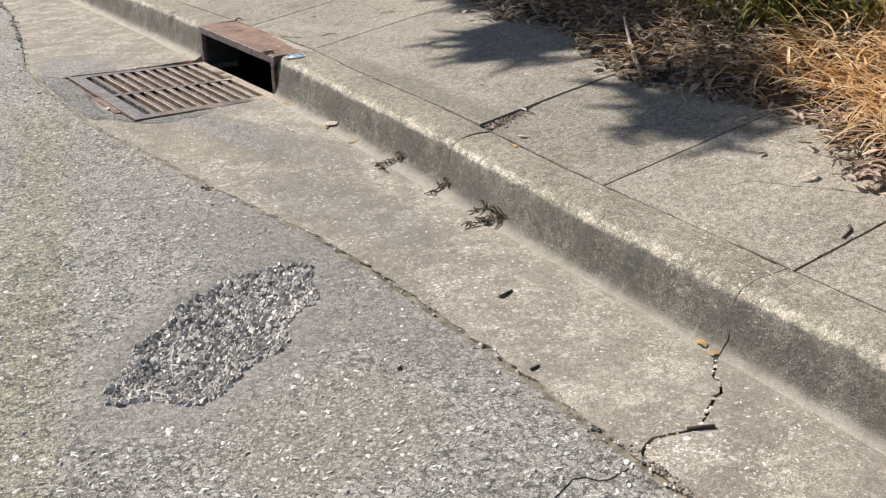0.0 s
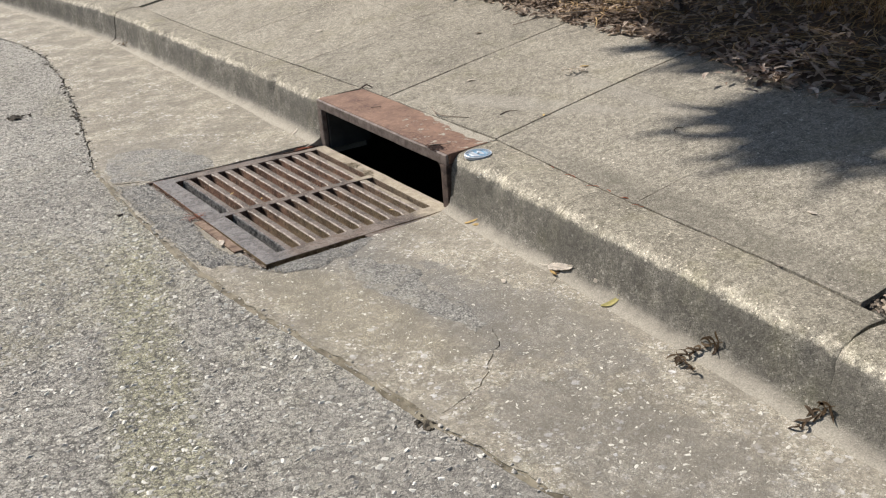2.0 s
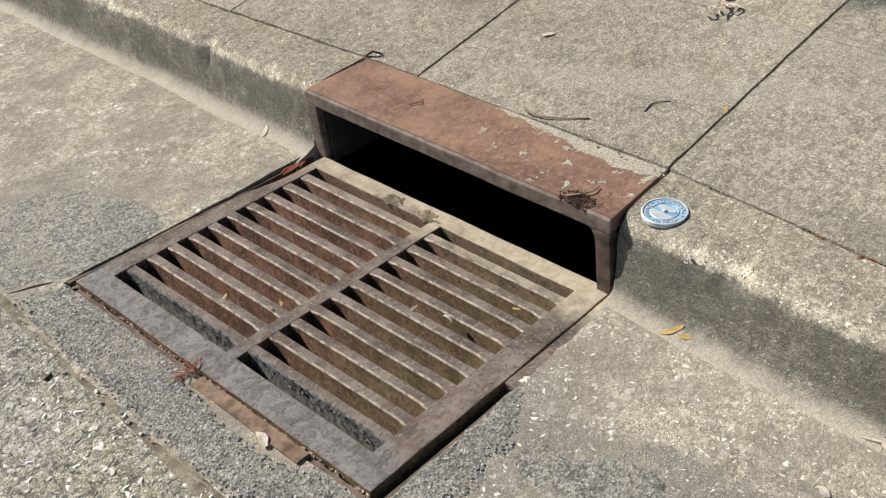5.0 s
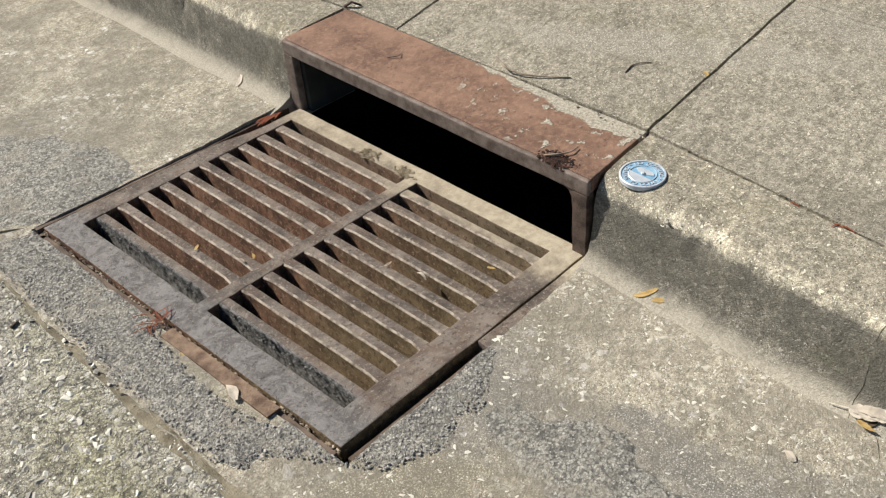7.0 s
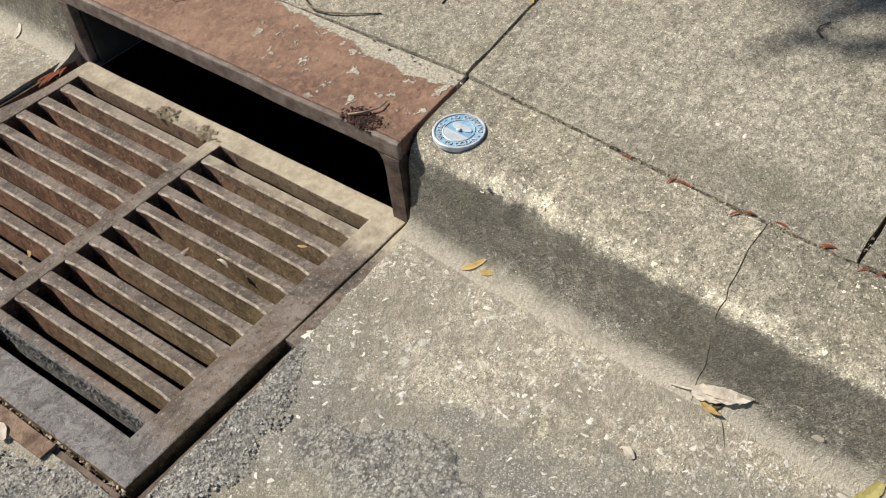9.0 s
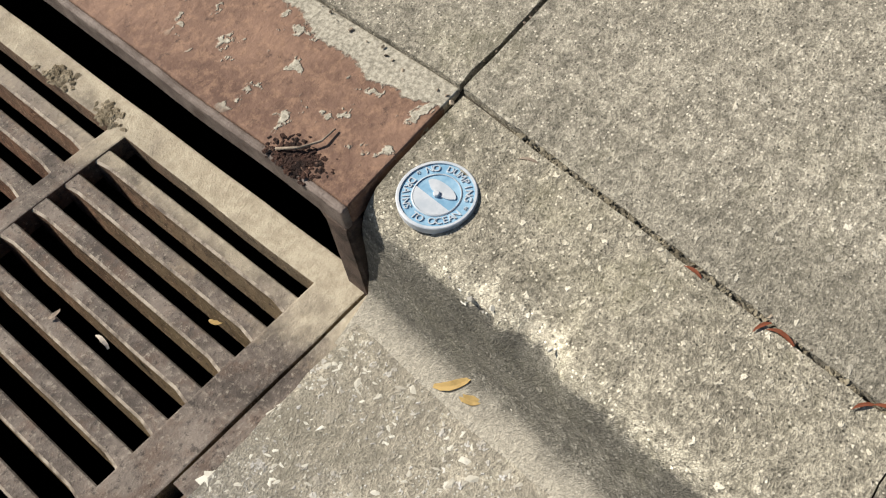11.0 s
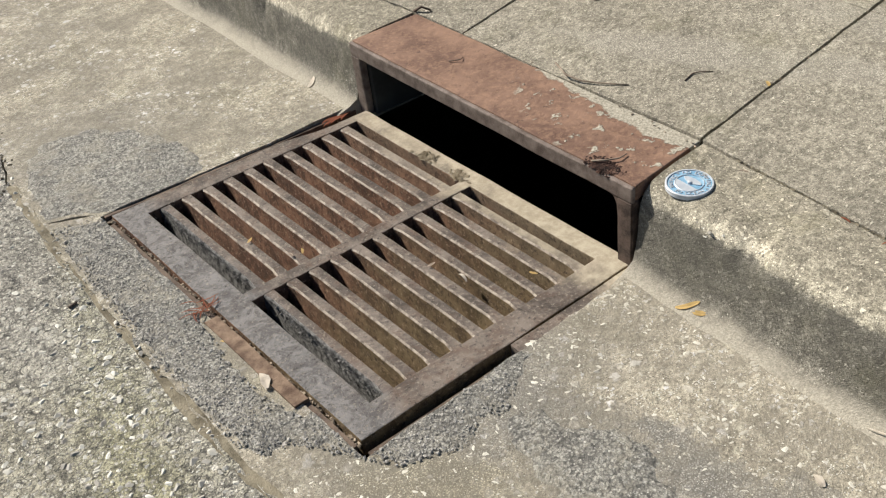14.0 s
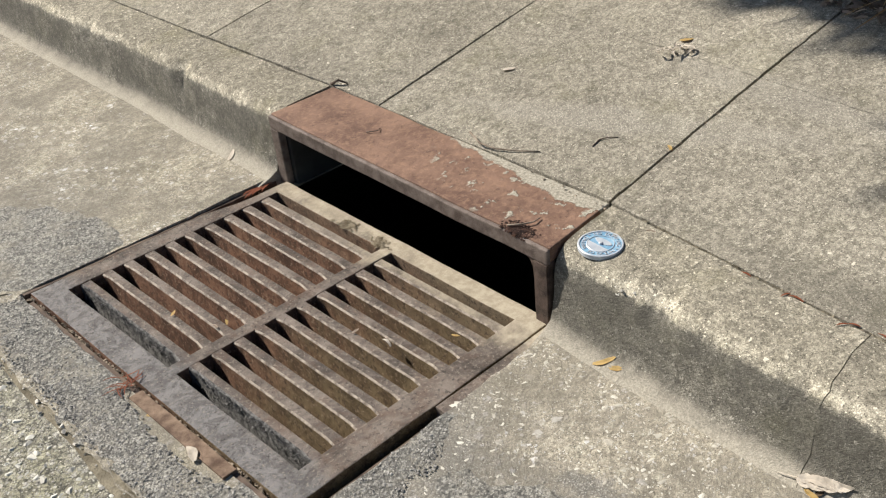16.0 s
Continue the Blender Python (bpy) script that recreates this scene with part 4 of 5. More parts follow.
for text, start, step, outward in (("NO DUMPING", -58, 13.0, True), ("DRAINS TO OCEAN", -98, -11.8, False)):
    for i, ch in enumerate(text):
        if ch != " ":
            letter(ch, start + i * step, outward)
for angle in (-78, 78):
    letter("*", angle, True)

# ---- grate seat and loose matter round it ----
seat = tagged(new("grate_seat"), "rusty steel angle frame set round the grate", "frame")
for a, b, c, d, drop, metal in ((-0.029, -0.013, 0.0, 0.97, 0.006, M_RAIL), (0.0, 0.56, -0.030, -0.017, 0.016, M_RAIL), (0.50, 1.0, -0.034, -0.0045, 0.001, M_TOP), (-0.02, 0.98, 1.007, 1.020, 0.004, M_RAIL), (-0.056, -0.0125, 0.15, 0.48, -0.003, M_STRIP)):
    bm = bmesh.new()
    for k in range(6):
        if b - a < 0.1:
            cell(bm, a, b, c + (d - c) * k / 6, c + (d - c) * (k + 1) / 6, TOP - drop, TOP - 0.05)
        else:
            cell(bm, a + (b - a) * k / 6, a + (b - a) * (k + 1) / 6, c, d, TOP - drop, TOP - 0.05)
    bmesh.ops.remove_doubles(bm, verts=bm.verts[:], dist=0.0004)
    for v in bm.verts:
        v.co += Vector((wob(v.co.x * 15, v.co.y * 15, 1), wob(v.co.x * 15, v.co.y * 15, 4), wob(v.co.x * 15, v.co.y * 15, 6))) * 0.002
    part("rail", bm, metal, seat)

rng = np.random.RandomState(11)


def strewn(count, where, r0, r1, height, sunk=0.3):
    """Rows of x, y, z, radius; where gives a random place."""
    rows = []
    while len(rows) < count:
        x, y = where()
        if inside(np.array([(x, y)]), hole)[0]:
            continue
        r = r0 + (r1 - r0) * rng.rand() ** 2
        rows.append((x, y, height(x, y) - r * sunk, r))
    return rows


def near_edge(w, y0=-3.3, y1=4.8):
    y = rng.uniform(y0, y1)
    return along(EDGE, y) + rng.normal(0, w), y


def on_road():
    y = -3.3 + 5.5 * rng.rand() ** 1.4
    x = along(EDGE, y) - 0.01 - 1.5 * rng.rand()
    return on_road() if in_pit(x, y) < 1.7 or (x > -0.62 and y < -1.3 and rng.rand() < 0.6) else (x, y)


def in_gravel():
    while True:
        x, y = rng.uniform(-1.25, -0.4), rng.uniform(-2.55, -1.55)
        if in_pit(x, y) < 0.95:
            return x, y


def on_gutter():
    y = -3.3 * rng.rand() ** 1.35
    x0, x1 = along(EDGE, y), along(KERB, y)
    x = x0 + 0.03 + (x1 - x0 - 0.07) * rng.rand()
    for shape, _ in PATCHES:
        if inside(np.array([(x, y)]), shape)[0]:
            return on_gutter()
    return x, y


chips = tagged(stones("road_chips", strewn(17000, on_road, 0.002, 0.0102, road_z, 0.1), M_CHIP, 0.5), "pale stone chips worn out of the asphalt", "stone chips", kind="stuff")
gravel = tagged(stones("gravel", strewn(4600, in_gravel, 0.0035, 0.0115, road_z, -0.1), M_GRAVEL, 0.9), "loose grey gravel in a shallow pothole", "gravel", kind="stuff")
def on_patch():
    while True:
        x, y = rng.uniform(-0.72, -0.2), rng.uniform(-0.25, 1.1)
        if inside(np.array([(x, y)]), PATCHES[0][0])[0] and not inside(np.array([(x, y)]), PATCHES[0][1][0])[0]:
            return x, y


tagged(stones("patch_grit", strewn(3800, on_patch, 0.001, 0.0036, lambda x, y: gutter_z(x, y) + 0.003, 0.1), M_GROUT, 0.6), "fine grey grit of the asphalt patch by the grate", "grit", kind="stuff")
grit = tagged(stones("edge_grit", strewn(700, lambda: near_edge(0.009), 0.0015, 0.007, gutter_z, 0.2), M_GRAVEL, 0.7), "dark grit along the seam of road and gutter", "grit", kind="stuff")
pebbles = tagged(stones("bared_pebbles", strewn(5600, on_gutter, 0.0015, 0.0105, gutter_z, 0.10), M_PEBBLE, 0.15), "pale pebbles bared in the worn gutter", "pebbles", kind="stuff")
fill = []
for k in range(1300):
    # earth and sand that fill the joint behind the kerb
    v = rng.uniform(-1.42, -0.04)
    if wob(v * 6, 4) > -0.15:
        x = along(BACK, v) + rng.normal(0.0, 0.0032)
        fill.append((x, v, walk_z(x, v) - 0.003 + 0.0015 * rng.rand(), 0.0012 + 0.0034 * rng.rand() ** 2))
tagged(stones("joint_crumbs", fill, M_SEAM, 0.6), "tan earth crumbs filling the joint behind the kerb", "earth crumbs", kind="stuff")
spall = []
for k in range(26):
    v = -0.12 + rng.normal(0, 0.05)
    d = rng.uniform(0.012, 0.028)
    spall.append((0.187 + d, v, sink(v) + float(np.interp(d, (0.008, 0.013, 0.020, 0.030), (0.122, 0.146, 0.161, 0.172))) - 0.001, 0.0015 + 0.004 * rng.rand() ** 2))
tagged(stones("spalled_chips", spall, M_CHIP, 0.6), "pale broken concrete chips on the kerb edge", "concrete chips", kind="stuff")
crumbs = []
for k in range(420):
    v = rng.uniform(0.0, 1.0)
    x, y = on_grate(-0.007 + rng.normal(0, 0.006), v)
    crumbs.append((x, y, TOP - 0.018 + rng.uniform(0, 0.008), rng.uniform(0.0015, 0.006)))
grout = []
for k in range(420):
    # cement crumbs on the outermost bars
    v = rng.choice((rng.uniform(0.08, 0.46), rng.uniform(0.53, 0.93)))
    x, y = on_grate(FIRST + WIDE + rng.uniform(0.001, 0.009), v)
    grout.append((x, y, TOP - rng.uniform(0.002, 0.04), rng.uniform(0.001, 0.0042)))
heap = []
for k in range(150):
    x, y = on_grate(0.945 + rng.normal(0, 0.011), rng.choice((0.525, 0.665)) + rng.normal(0, 0.017))
    heap.append((x, y, TOP, rng.uniform(0.002, 0.009)))
tagged(stones("grout_crumbs", grout, M_TARRED, 0.7), "grey grout crumbs stuck to the outer bars", "crumbs", kind="stuff")
tagged(stones("dried_mud", heap, M_MUD, 0.5), "crumbs of dried tan mud on the grate's rim", "dried mud", kind="stuff")
tagged(stones("crumbs", crumbs, M_CRUMB, 0.7), "small stone crumbs lodged in the grate's gaps", "crumbs", kind="stuff")
rubble = strewn(300, lambda: (rng.uniform(0.375, 0.56), -1.458 - abs(rng.normal(0, 0.035))), 0.002, 0.008, walk_z, 0.1)
rubble += strewn(160, lambda: (0.10 - 0.02 * rng.rand() - 0.35, -3.12 + rng.normal(0, 0.07)), 0.002, 0.007, gutter_z, 0.1)
rubble += strewn(220, lambda: (0.372 + rng.normal(0, 0.005), rng.uniform(-3, 1.5)), 0.0012, 0.004, walk_z, 0.1)
clods = strewn(150, lambda: near_edge(0.014, 1.3, 4.3), 0.005, 0.015, gutter_z, 0.2)
clods += [(-0.505 + rng.normal(0, 0.016), -1.02 + rng.normal(0, 0.018), -0.014, rng.uniform(0.004, 0.011)) for k in range(26)]
clods += [(-0.86 + rng.normal(0, 0.02), 2.42 + rng.normal(0, 0.02), -0.004, rng.uniform(0.006, 0.016)) for k in range(22)]
tagged(stones("dirt_clods", clods, M_DIRT, 0.6), "dark clods of dirt along the gutter's broken edge", "clods", kind="stuff")
tagged(stones("rubble", rubble, M_CRUMB, 0.7), "crumbled concrete rubble in the broken joints", "rubble", kind="stuff")
joints = []
for y0 in JOINTS[3:13]:
    joints += strewn(70, lambda: (rng.uniform(0.38, 1.2), y0 + rng.normal(0, 0.003)), 0.001, 0.0035, walk_z, 0.6)
joints += strewn(260, lambda: (0.91 + rng.normal(0, 0.003), rng.uniform(-1.5, 1.5)), 0.001, 0.003, walk_z, 0.5)
tagged(stones("joint_crumbs", joints, M_CRUMB, 0.7), "brown crumbs of earth in the sidewalk joints", "crumbs", kind="stuff")

# ---- leaves, twigs ----
def blade(path, width, verts, faces, cup=0.0, tip=0.08):
    """Adds a leaf along a path: pointed, with a raised or sunk midrib."""
    n = len(path) - 1
    base = len(verts)
    ragged = [random.uniform(0.75, 1.1) for _ in range(2 * len(path))]
    for i, p in enumerate(path):
        d = (path[min(n, i + 1)] - path[max(0, i - 1)]).normalized()
        side = d.cross(Vector((0, 0, 1)))
        side = side.normalized() if side.length > 1e-4 else Vector((1, 0, 0))
        f = i / n
        w = width * max(tip, math.sin(math.pi * min(1, 0.12 + 0.88 * f)) ** 0.8)
        up = side.cross(d) * cup * w
        verts += [p - side * w * ragged[2 * i] + up, p, p + side * w * ragged[2 * i + 1] + up]
    for i in range(n):
        a = base + 3 * i
        faces += [(a, a + 3, a + 4, a + 1), (a + 1, a + 4, a + 5, a + 2)]


def arc(p, heading, length, rise, droop, n=5, sway=0.0):
    """Points of an arching stem from p; heading in radians."""
    out = []
    for i in range(n + 1):
        f = i / n
        h = heading + sway * f
        out.append(Vector((p[0] + math.cos(h) * length * f, p[1] + math.sin(h) * length * f, p[2] + rise * f - droop * f * f)))
    return out


def settled(verts):
    """Lifts what lies in the gutter onto the silted slope at the kerb's foot."""
    out = []
    for v in verts:
        x, y, z = v
        over = x - along(KERB, y) + 0.006
        if z < 0.1 and over > -0.08 and x < 0.36:
            slope = -0.011 + 0.026 * max(0.0, 1 + min(over, 0) / 0.07) ** 1.6 + sink(y)
            z = max(z, slope + 0.0015 + z - gutter_z(x, y)) + max(0.0, over)
            x -= max(0.0, over)
        out.append((x, y, z))
    return out


def loose_leaf(x, y, z, length, width, heading, material, name="leaf", label="", curl=0.15, lobes=0):
    verts, faces = [], []
    hs = [heading] if not lobes else [heading + (k - (lobes - 1) / 2) * (1.3 / lobes) for k in range(lobes)]
    for k, h in enumerate(hs):
        blade(arc((x, y, z + 0.002 + 0.001 * k), h, length * (1 if not lobes else 1.05 - 0.55 * abs(2 * k / (lobes - 1) - 1) * random.uniform(0.7, 1.0)), length * curl, length * curl * 0.8, 5, 0.4), width, verts, faces, 0.15)
    ob = piece(name, settled(verts), faces, material)
    solid = ob.modifiers.new("thick", "SOLIDIFY")
    solid.thickness = 0.0003
    return tagged(ob, label, "leaf", "fallen leaves")


def frond(x, y, z, heading, length, material, label, pairs=9, ragged=0.5):
    """A fallen pinnate leaf: a stalk with pairs of narrow leaflets."""
    verts, faces = [], []
    length *= 0.8
    spine = arc((x, y, z + 0.004), heading, length, 0.02, 0.018, pairs, 0.5)
    blade(spine, 0.0016, verts, faces)
    for i, p in enumerate(spine[1:]):
        for side in (-1, 1):
            if random.random() < ragged * 0.5:
                continue
            h = heading + side * random.uniform(0.7, 1.2)
            blade(arc(p, h, length * random.uniform(0.22, 0.38) * (1.1 - 0.5 * i / pairs), random.uniform(0, 0.02), 0.012, 4, side * random.uniform(-1.4, 0.8)), 0.0042, verts, faces, 0.4)
    ob = piece("frond", settled(verts), faces, material)
    solid = ob.modifiers.new("thick", "SOLIDIFY")
    solid.thickness = 0.0006
    return tagged(ob, label, "frond", "fallen fronds")


def twig(points, radius, material, name="twig", label=""):
    """A thin bent round stick."""
    pts = [Vector(p) for p in points]
    verts, faces, k = [], [], 6
    for i, p in enumerate(pts):
        d = (pts[min(len(pts) - 1, i + 1)] - pts[max(0, i - 1)]).normalized()
        s = d.cross(Vector((0, 0, 1)))
        s = s.normalized() if s.length > 1e-4 else Vector((1, 0, 0))
        u = s.cross(d)
        r = radius * (1 - 0.6 * i / len(pts)) * (1 + 0.2 * wob(p.x * 50, p.y * 50))
        verts += [p + (s * math.cos(6.2832 * j / k) + u * math.sin(6.2832 * j / k)) * r for j in range(k)]
    for i in range(len(pts) - 1):
        faces += [(i * k + j, i * k + (j + 1) % k, (i + 1) * k + (j + 1) % k, (i + 1) * k + j) for j in range(k)]
    faces += [tuple(range(k))[::-1], tuple((len(pts) - 1) * k + j for j in range(k))]
    return tagged(piece(name, verts, faces, material, None, "", True), label, "twig", "fallen twigs")


dry = "dried dark pinnate leaf spray lying in the gutter"
frond(0.215, -1.23, gutter_z(0.17, -1.2), 2.0, 0.15, M_BROWN, dry, 8)
frond(0.13, -1.13, gutter_z(0.15, -1.15), 3.9, 0.11, M_BROWN, dry, 7)
frond(0.22, -1.55, gutter_z(0.2, -1.5), 2.2, 0.13, M_BROWN, dry, 6)
frond(0.21, -1.90, gutter_z(0.2, -1.85), 2.0, 0.19, M_BROWN, dry, 10)
frond(0.19, -1.86, gutter_z(0.2, -1.85), 1.3, 0.16, M_BROWN, dry, 9)
frond(0.15, -1.76, gutter_z(0.2, -1.85), 4.6, 0.14, M_BROWN, dry, 8)
frond(0.935, 0.235, walk_z(0.93, 0.25) + 0.002, 1.9, 0.13, M_PALE, "bleached pinnate leaf spray on the sidewalk", 7)
frond(-0.04, 3.6, 0.004, 1.2, 0.14, M_BROWN, dry, 7)
verts, faces = [], []
z = gutter_z(0.17, -0.56) + 0.005
spine = arc((0.150, -0.532, z), -1.44, 0.105, 0.012, 0.006, 8, 0.2)
blade(spine, 0.0013, verts, faces, 0.2)
for k, (i, side, l, up) in enumerate(((3, 1, 0.034, 0.004), (3, -1, 0.030, -0.006), (4, 1, 0.044, 0.022), (4, -1, 0.040, -0.004), (5, 1, 0.045, 0.014), (5, -1, 0.046, 0.002), (6, 1, 0.040, 0.006), (7, -1, 0.040, 0.0))):
    blade(arc(spine[i], -1.44 + side * (0.62 - 0.05 * i), l * (0.85 if side > 0 else 1.0), up * 0.4, up * 0.3, 5, -0.5 * side), 0.0085, verts, faces, 0.12)
leaf = tagged(piece("leaf", settled(verts), faces, M_PALE), "curled bleached lobed leaf with a thin stem", "leaf", "fallen leaves")
leaf.modifiers.new("thick", "SOLIDIFY").thickness = 0.0004
loose_leaf(0.150, -0.590, gutter_z(0.15, -0.6) + 0.004, 0.036, 0.006, -2.1, M_YELLOW, label="small yellow leaf under a bleached one")
loose_leaf(0.150, -0.606, gutter_z(0.15, -0.6), 0.018, 0.005, -1.0, M_BROWN, label="small brown seed husk in the gutter", curl=0.5)
yellow = "small yellow leaf lying in the gutter"
loose_leaf(0.146, -0.122, gutter_z(0.15, -0.13) - 0.001, 0.050, 0.0062, -1.15, M_YELLOW, label=yellow)
loose_leaf(0.158, -0.155, gutter_z(0.16, -0.16) - 0.001, 0.030, 0.0058, -1.6, M_YELLOW, label=yellow, curl=0.05)
loose_leaf(0.195, -0.765, gutter_z(0.2, -0.8), 0.022, 0.007, 1.9, M_PALE, label="small pale leaf lying in the gutter")
loose_leaf(0.135, -0.835, gutter_z(0.14, -0.85) - 0.001, 0.06, 0.010, -0.75, M_OLIVE, label="olive yellow curled leaf lying in the gutter", curl=0.08)
loose_leaf(0.01, -0.56, gutter_z(0.0, -0.56), 0.026, 0.007, 0.9, M_PALE, label="small pale leaf lying on the gutter")
loose_leaf(0.085, 1.19, gutter_z(0.08, 1.19), 0.04, 0.008, 0.2, M_PALE, label="small pale leaf lying on the gutter")
loose_leaf(-0.555, 0.235, TOP + 0.002, 0.044, 0.010, 1.0, M_PALE, label="pale oval leaf lodged beside the grate")
loose_leaf(-0.545, 0.40, TOP - 0.004, 0.03, 0.006, 1.9, M_YELLOW, label="yellow leaf scrap lodged beside the grate")
loose_leaf(0.16, -2.79, gutter_z(0.15, -2.8) + 0.004, 0.036, 0.008, 1.3, M_YELLOW, label="orange leaf caught in the kerb crack", curl=0.4)
loose_leaf(0.165, -2.83, gutter_z(0.15, -2.8) + 0.002, 0.03, 0.007, 2.2, M_YELLOW, label="orange leaf caught in the kerb crack", curl=0.4)
loose_leaf(0.59, 0.05, walk_z(0.59, 0.05) + 0.002, 0.022, 0.005, 0.6, M_YELLOW, label="tiny yellow leaf in the sidewalk joint")
for x, y, m in ((0.634, 0.626, M_PALE), (0.60, -1.09, M_PALE), (0.763, -1.164, M_PALE), (0.549, -1.47, M_PALE), (0.345, -1.70, M_YELLOW), (0.60, 1.96, M_PALE), (0.97, 1.10, M_BROWN), (0.82, -2.34, M_BROWN), (0.95, 0.31, M_YELLOW), (0.42, -1.66, M_PALE)):
    loose_leaf(x, y, walk_z(x, y) + 0.002, 0.035, 0.008, random.uniform(0, 6), m, label="small dry leaf lying on the sidewalk")
for u, v in ((0.30, 0.54), (0.24, 0.66), (0.56, 0.30), (0.33, 0.535), (0.75, 0.13)):
    x, y = on_grate(u, v)
    loose_leaf(x, y, TOP + 0.001, 0.019, 0.0036, random.uniform(0, 6), random.choice((M_YELLOW, M_LITTER)), label="dry leaf scrap caught between grate bars")
x, y = on_grate(0.592, 0.2)
loose_leaf(x, y, TOP + 0.001, 0.026, 0.0035, 1.2, M_PALE, label="curled pale leaf standing on the grate bars", curl=0.9)
for k in range(26):
    v = random.choice((rng.uniform(-3.0, 0.0), rng.uniform(-0.9, -0.15)))
    loose_leaf(0.372 + rng.normal(0, 0.004), v, walk_z(0.372, v), 0.022, 0.0022, 1.57 + rng.normal(0, 0.5), M_RED if -0.75 < v < -0.1 else M_LITTER, "needle", "dry reddish needle in the sidewalk joint")
for k in range(16):
    x, y = on_grate(-0.035 + rng.normal(0, 0.012), 0.525 + rng.normal(0, 0.018))
    loose_leaf(x, y, TOP + 0.001 + 0.004 * rng.rand(), 0.03 + 0.02 * rng.rand(), 0.0014, rng.uniform(0, 6.28), M_RED, "needle", "dry reddish needle beside the grate")
for k in range(10):
    x, y = on_grate(0.93 + rng.normal(0, 0.025), 1.005 + rng.normal(0, 0.006))
    loose_leaf(x, y, TOP - 0.004, 0.05, 0.004, 3.0 + rng.normal(0, 0.3), M_RED, "needle", "dry reddish needle packed at the grate's corner")


def ground_twig(points, r, label, m=M_TWIG):
    twig([(x, y, walk_z(x, y) + r + h) for x, y, h in points], r, m, "twig", label)


ground_twig([(0.392, 0.49, 0.012), (0.378, 0.44, 0.008), (0.385, 0.40, 0.004), (0.40, 0.365, 0.003), (0.42, 0.33, 0.001), (0.437, 0.30, 0.0)], 0.0028, "thin curved pale twig on the sidewalk")
ground_twig([(0.514, 0.209, 0), (0.54, 0.212, 0.001), (0.555, 0.20, 0.002), (0.57, 0.181, 0)], 0.0018, "short dark bent twig on the sidewalk", M_BARK)
ground_twig([(0.345, -0.663, 0), (0.335, -0.666, 0.001), (0.32, -0.672, 0.001), (0.30, -0.668, 0.001), (0.285, -0.656, 0)], 0.0016, "short dark curved twig on the kerb", M_BARK)
ground_twig([(0.745, -0.442, 0), (0.752, -0.428, 0.002), (0.765, -0.426, 0.002), (0.785, -0.436, 0)], 0.0018, "short dark curved twig on the sidewalk", M_BARK)
ground_twig([(0.235, 1.246, 0), (0.25, 1.25, 0.006), (0.262, 1.262, 0.0)], 0.003, "short dark twig scrap on the kerb", M_BARK)
ground_twig([(0.348, 1.005, 0.0), (0.36, 0.985, 0.012), (0.375, 0.965, 0.0)], 0.004, "small dark twig scrap behind the hood", M_BARK)
ground_twig([(0.37, -2.62, 0.0), (0.365, -2.70, 0.003), (0.36, -2.80, 0.0)], 0.004, "pale twig lying in the sidewalk joint")
for x, y, h, l in ((-0.075, -2.27, 0.3, 0.055), (-0.504, -2.45, 0.7, 0.02), (-0.236, -2.63, 0.2, 0.03), (-0.09, -3.03, 2.7, 0.06), (-0.86, 2.42, 0.4, 0.05), (-0.756, 0.75, 0.3, 0.02)):
    z = (gutter_z if x > along(EDGE, y) else road_z)(x, y) + 0.003
    twig([(x - l / 2 * math.cos(h), y - l / 2 * math.sin(h), z), (x, y, z), (x + l / 2 * math.cos(h), y + l / 2 * math.sin(h), z)], 0.006 if l > 0.04 else 0.004, M_BARK, "bark_scrap", "dark scrap of bark lying on the street")
ground_twig([(0.98, -2.62, 0.0), (0.93, -2.66, 0.01), (0.88, -2.70, 0.004), (0.84, -2.72, 0.0)], 0.003, "thin dry twig on the sidewalk")
ground_twig([(0.62, -2.80, 0.0), (0.60, -2.82, 0.001), (0.56, -2.83, 0.0)], 0.004, "dark twig scrap on the sidewalk", M_BARK)
frond(0.93, -2.58, walk_z(0.93, -2.58) + 0.004, 2.6, 0.16, M_LITTER, "dried pinnate leaf spray at the bank's edge", 8)
twig([(*on_hood(0.06, 0.125), 0.19), (*on_hood(0.14, 0.10), 0.193), (*on_hood(0.25, 0.085), 0.192), (*on_hood(0.36, 0.085), 0.19)], 0.002, M_TWIG, "twig", "short pale twig on the rusted hood")
twig([(*on_hood(0.45, 0.70), 0.189), (*on_hood(0.55, 0.68), 0.191), (*on_hood(0.62, 0.69), 0.188)], 0.0016, M_BARK, "twig", "short dark twig on the rusted hood")

# ---- planting bank ----
SHORE = [(0.85, -9.0), (0.86, -2.75), (1.12, -2.3), (1.13, -2.1), (1.06, -1.8), (1.0, -1.5), (1.06, -1.25), (1.22, -0.85), (1.22, -0.4), (1.28, -0.1), (1.31, 0.5), (1.31, 1.4), (1.24, 1.95), (1.31, 2.9), (1.2, 4.2), (0.9, 5.5), (0.3, 7.5), (-0.5, 9.5), (-1.6, 12.0)]


def bank_z(x, y):
    d = x - along(SHORE, y)
    return walk_z(x, y) + 0.012 + 0.10 * max(0.0, d) + 0.03 * wob(x * 3, y * 3, 4) * min(1.0, max(0.0, d * 3)) + 0.012 * wob(x * 15, y * 15, 2) * min(1.0, max(0.0, d * 8))


shore = rough_line(SHORE, 0.05, 0.03, 6, False)
bank = sheet("planting_bed", shore + [(9.0, 12.0), (9.0, -9.0)], [], [(0.9, 2.6, -3.5, 5, 0.06), (2.6, 9, -9, 12, 0.5)], bank_z, M_SOIL, None, 0.05)
tagged(bank, "dry brown soil bank beside the sidewalk", "planting bed", kind="structure")


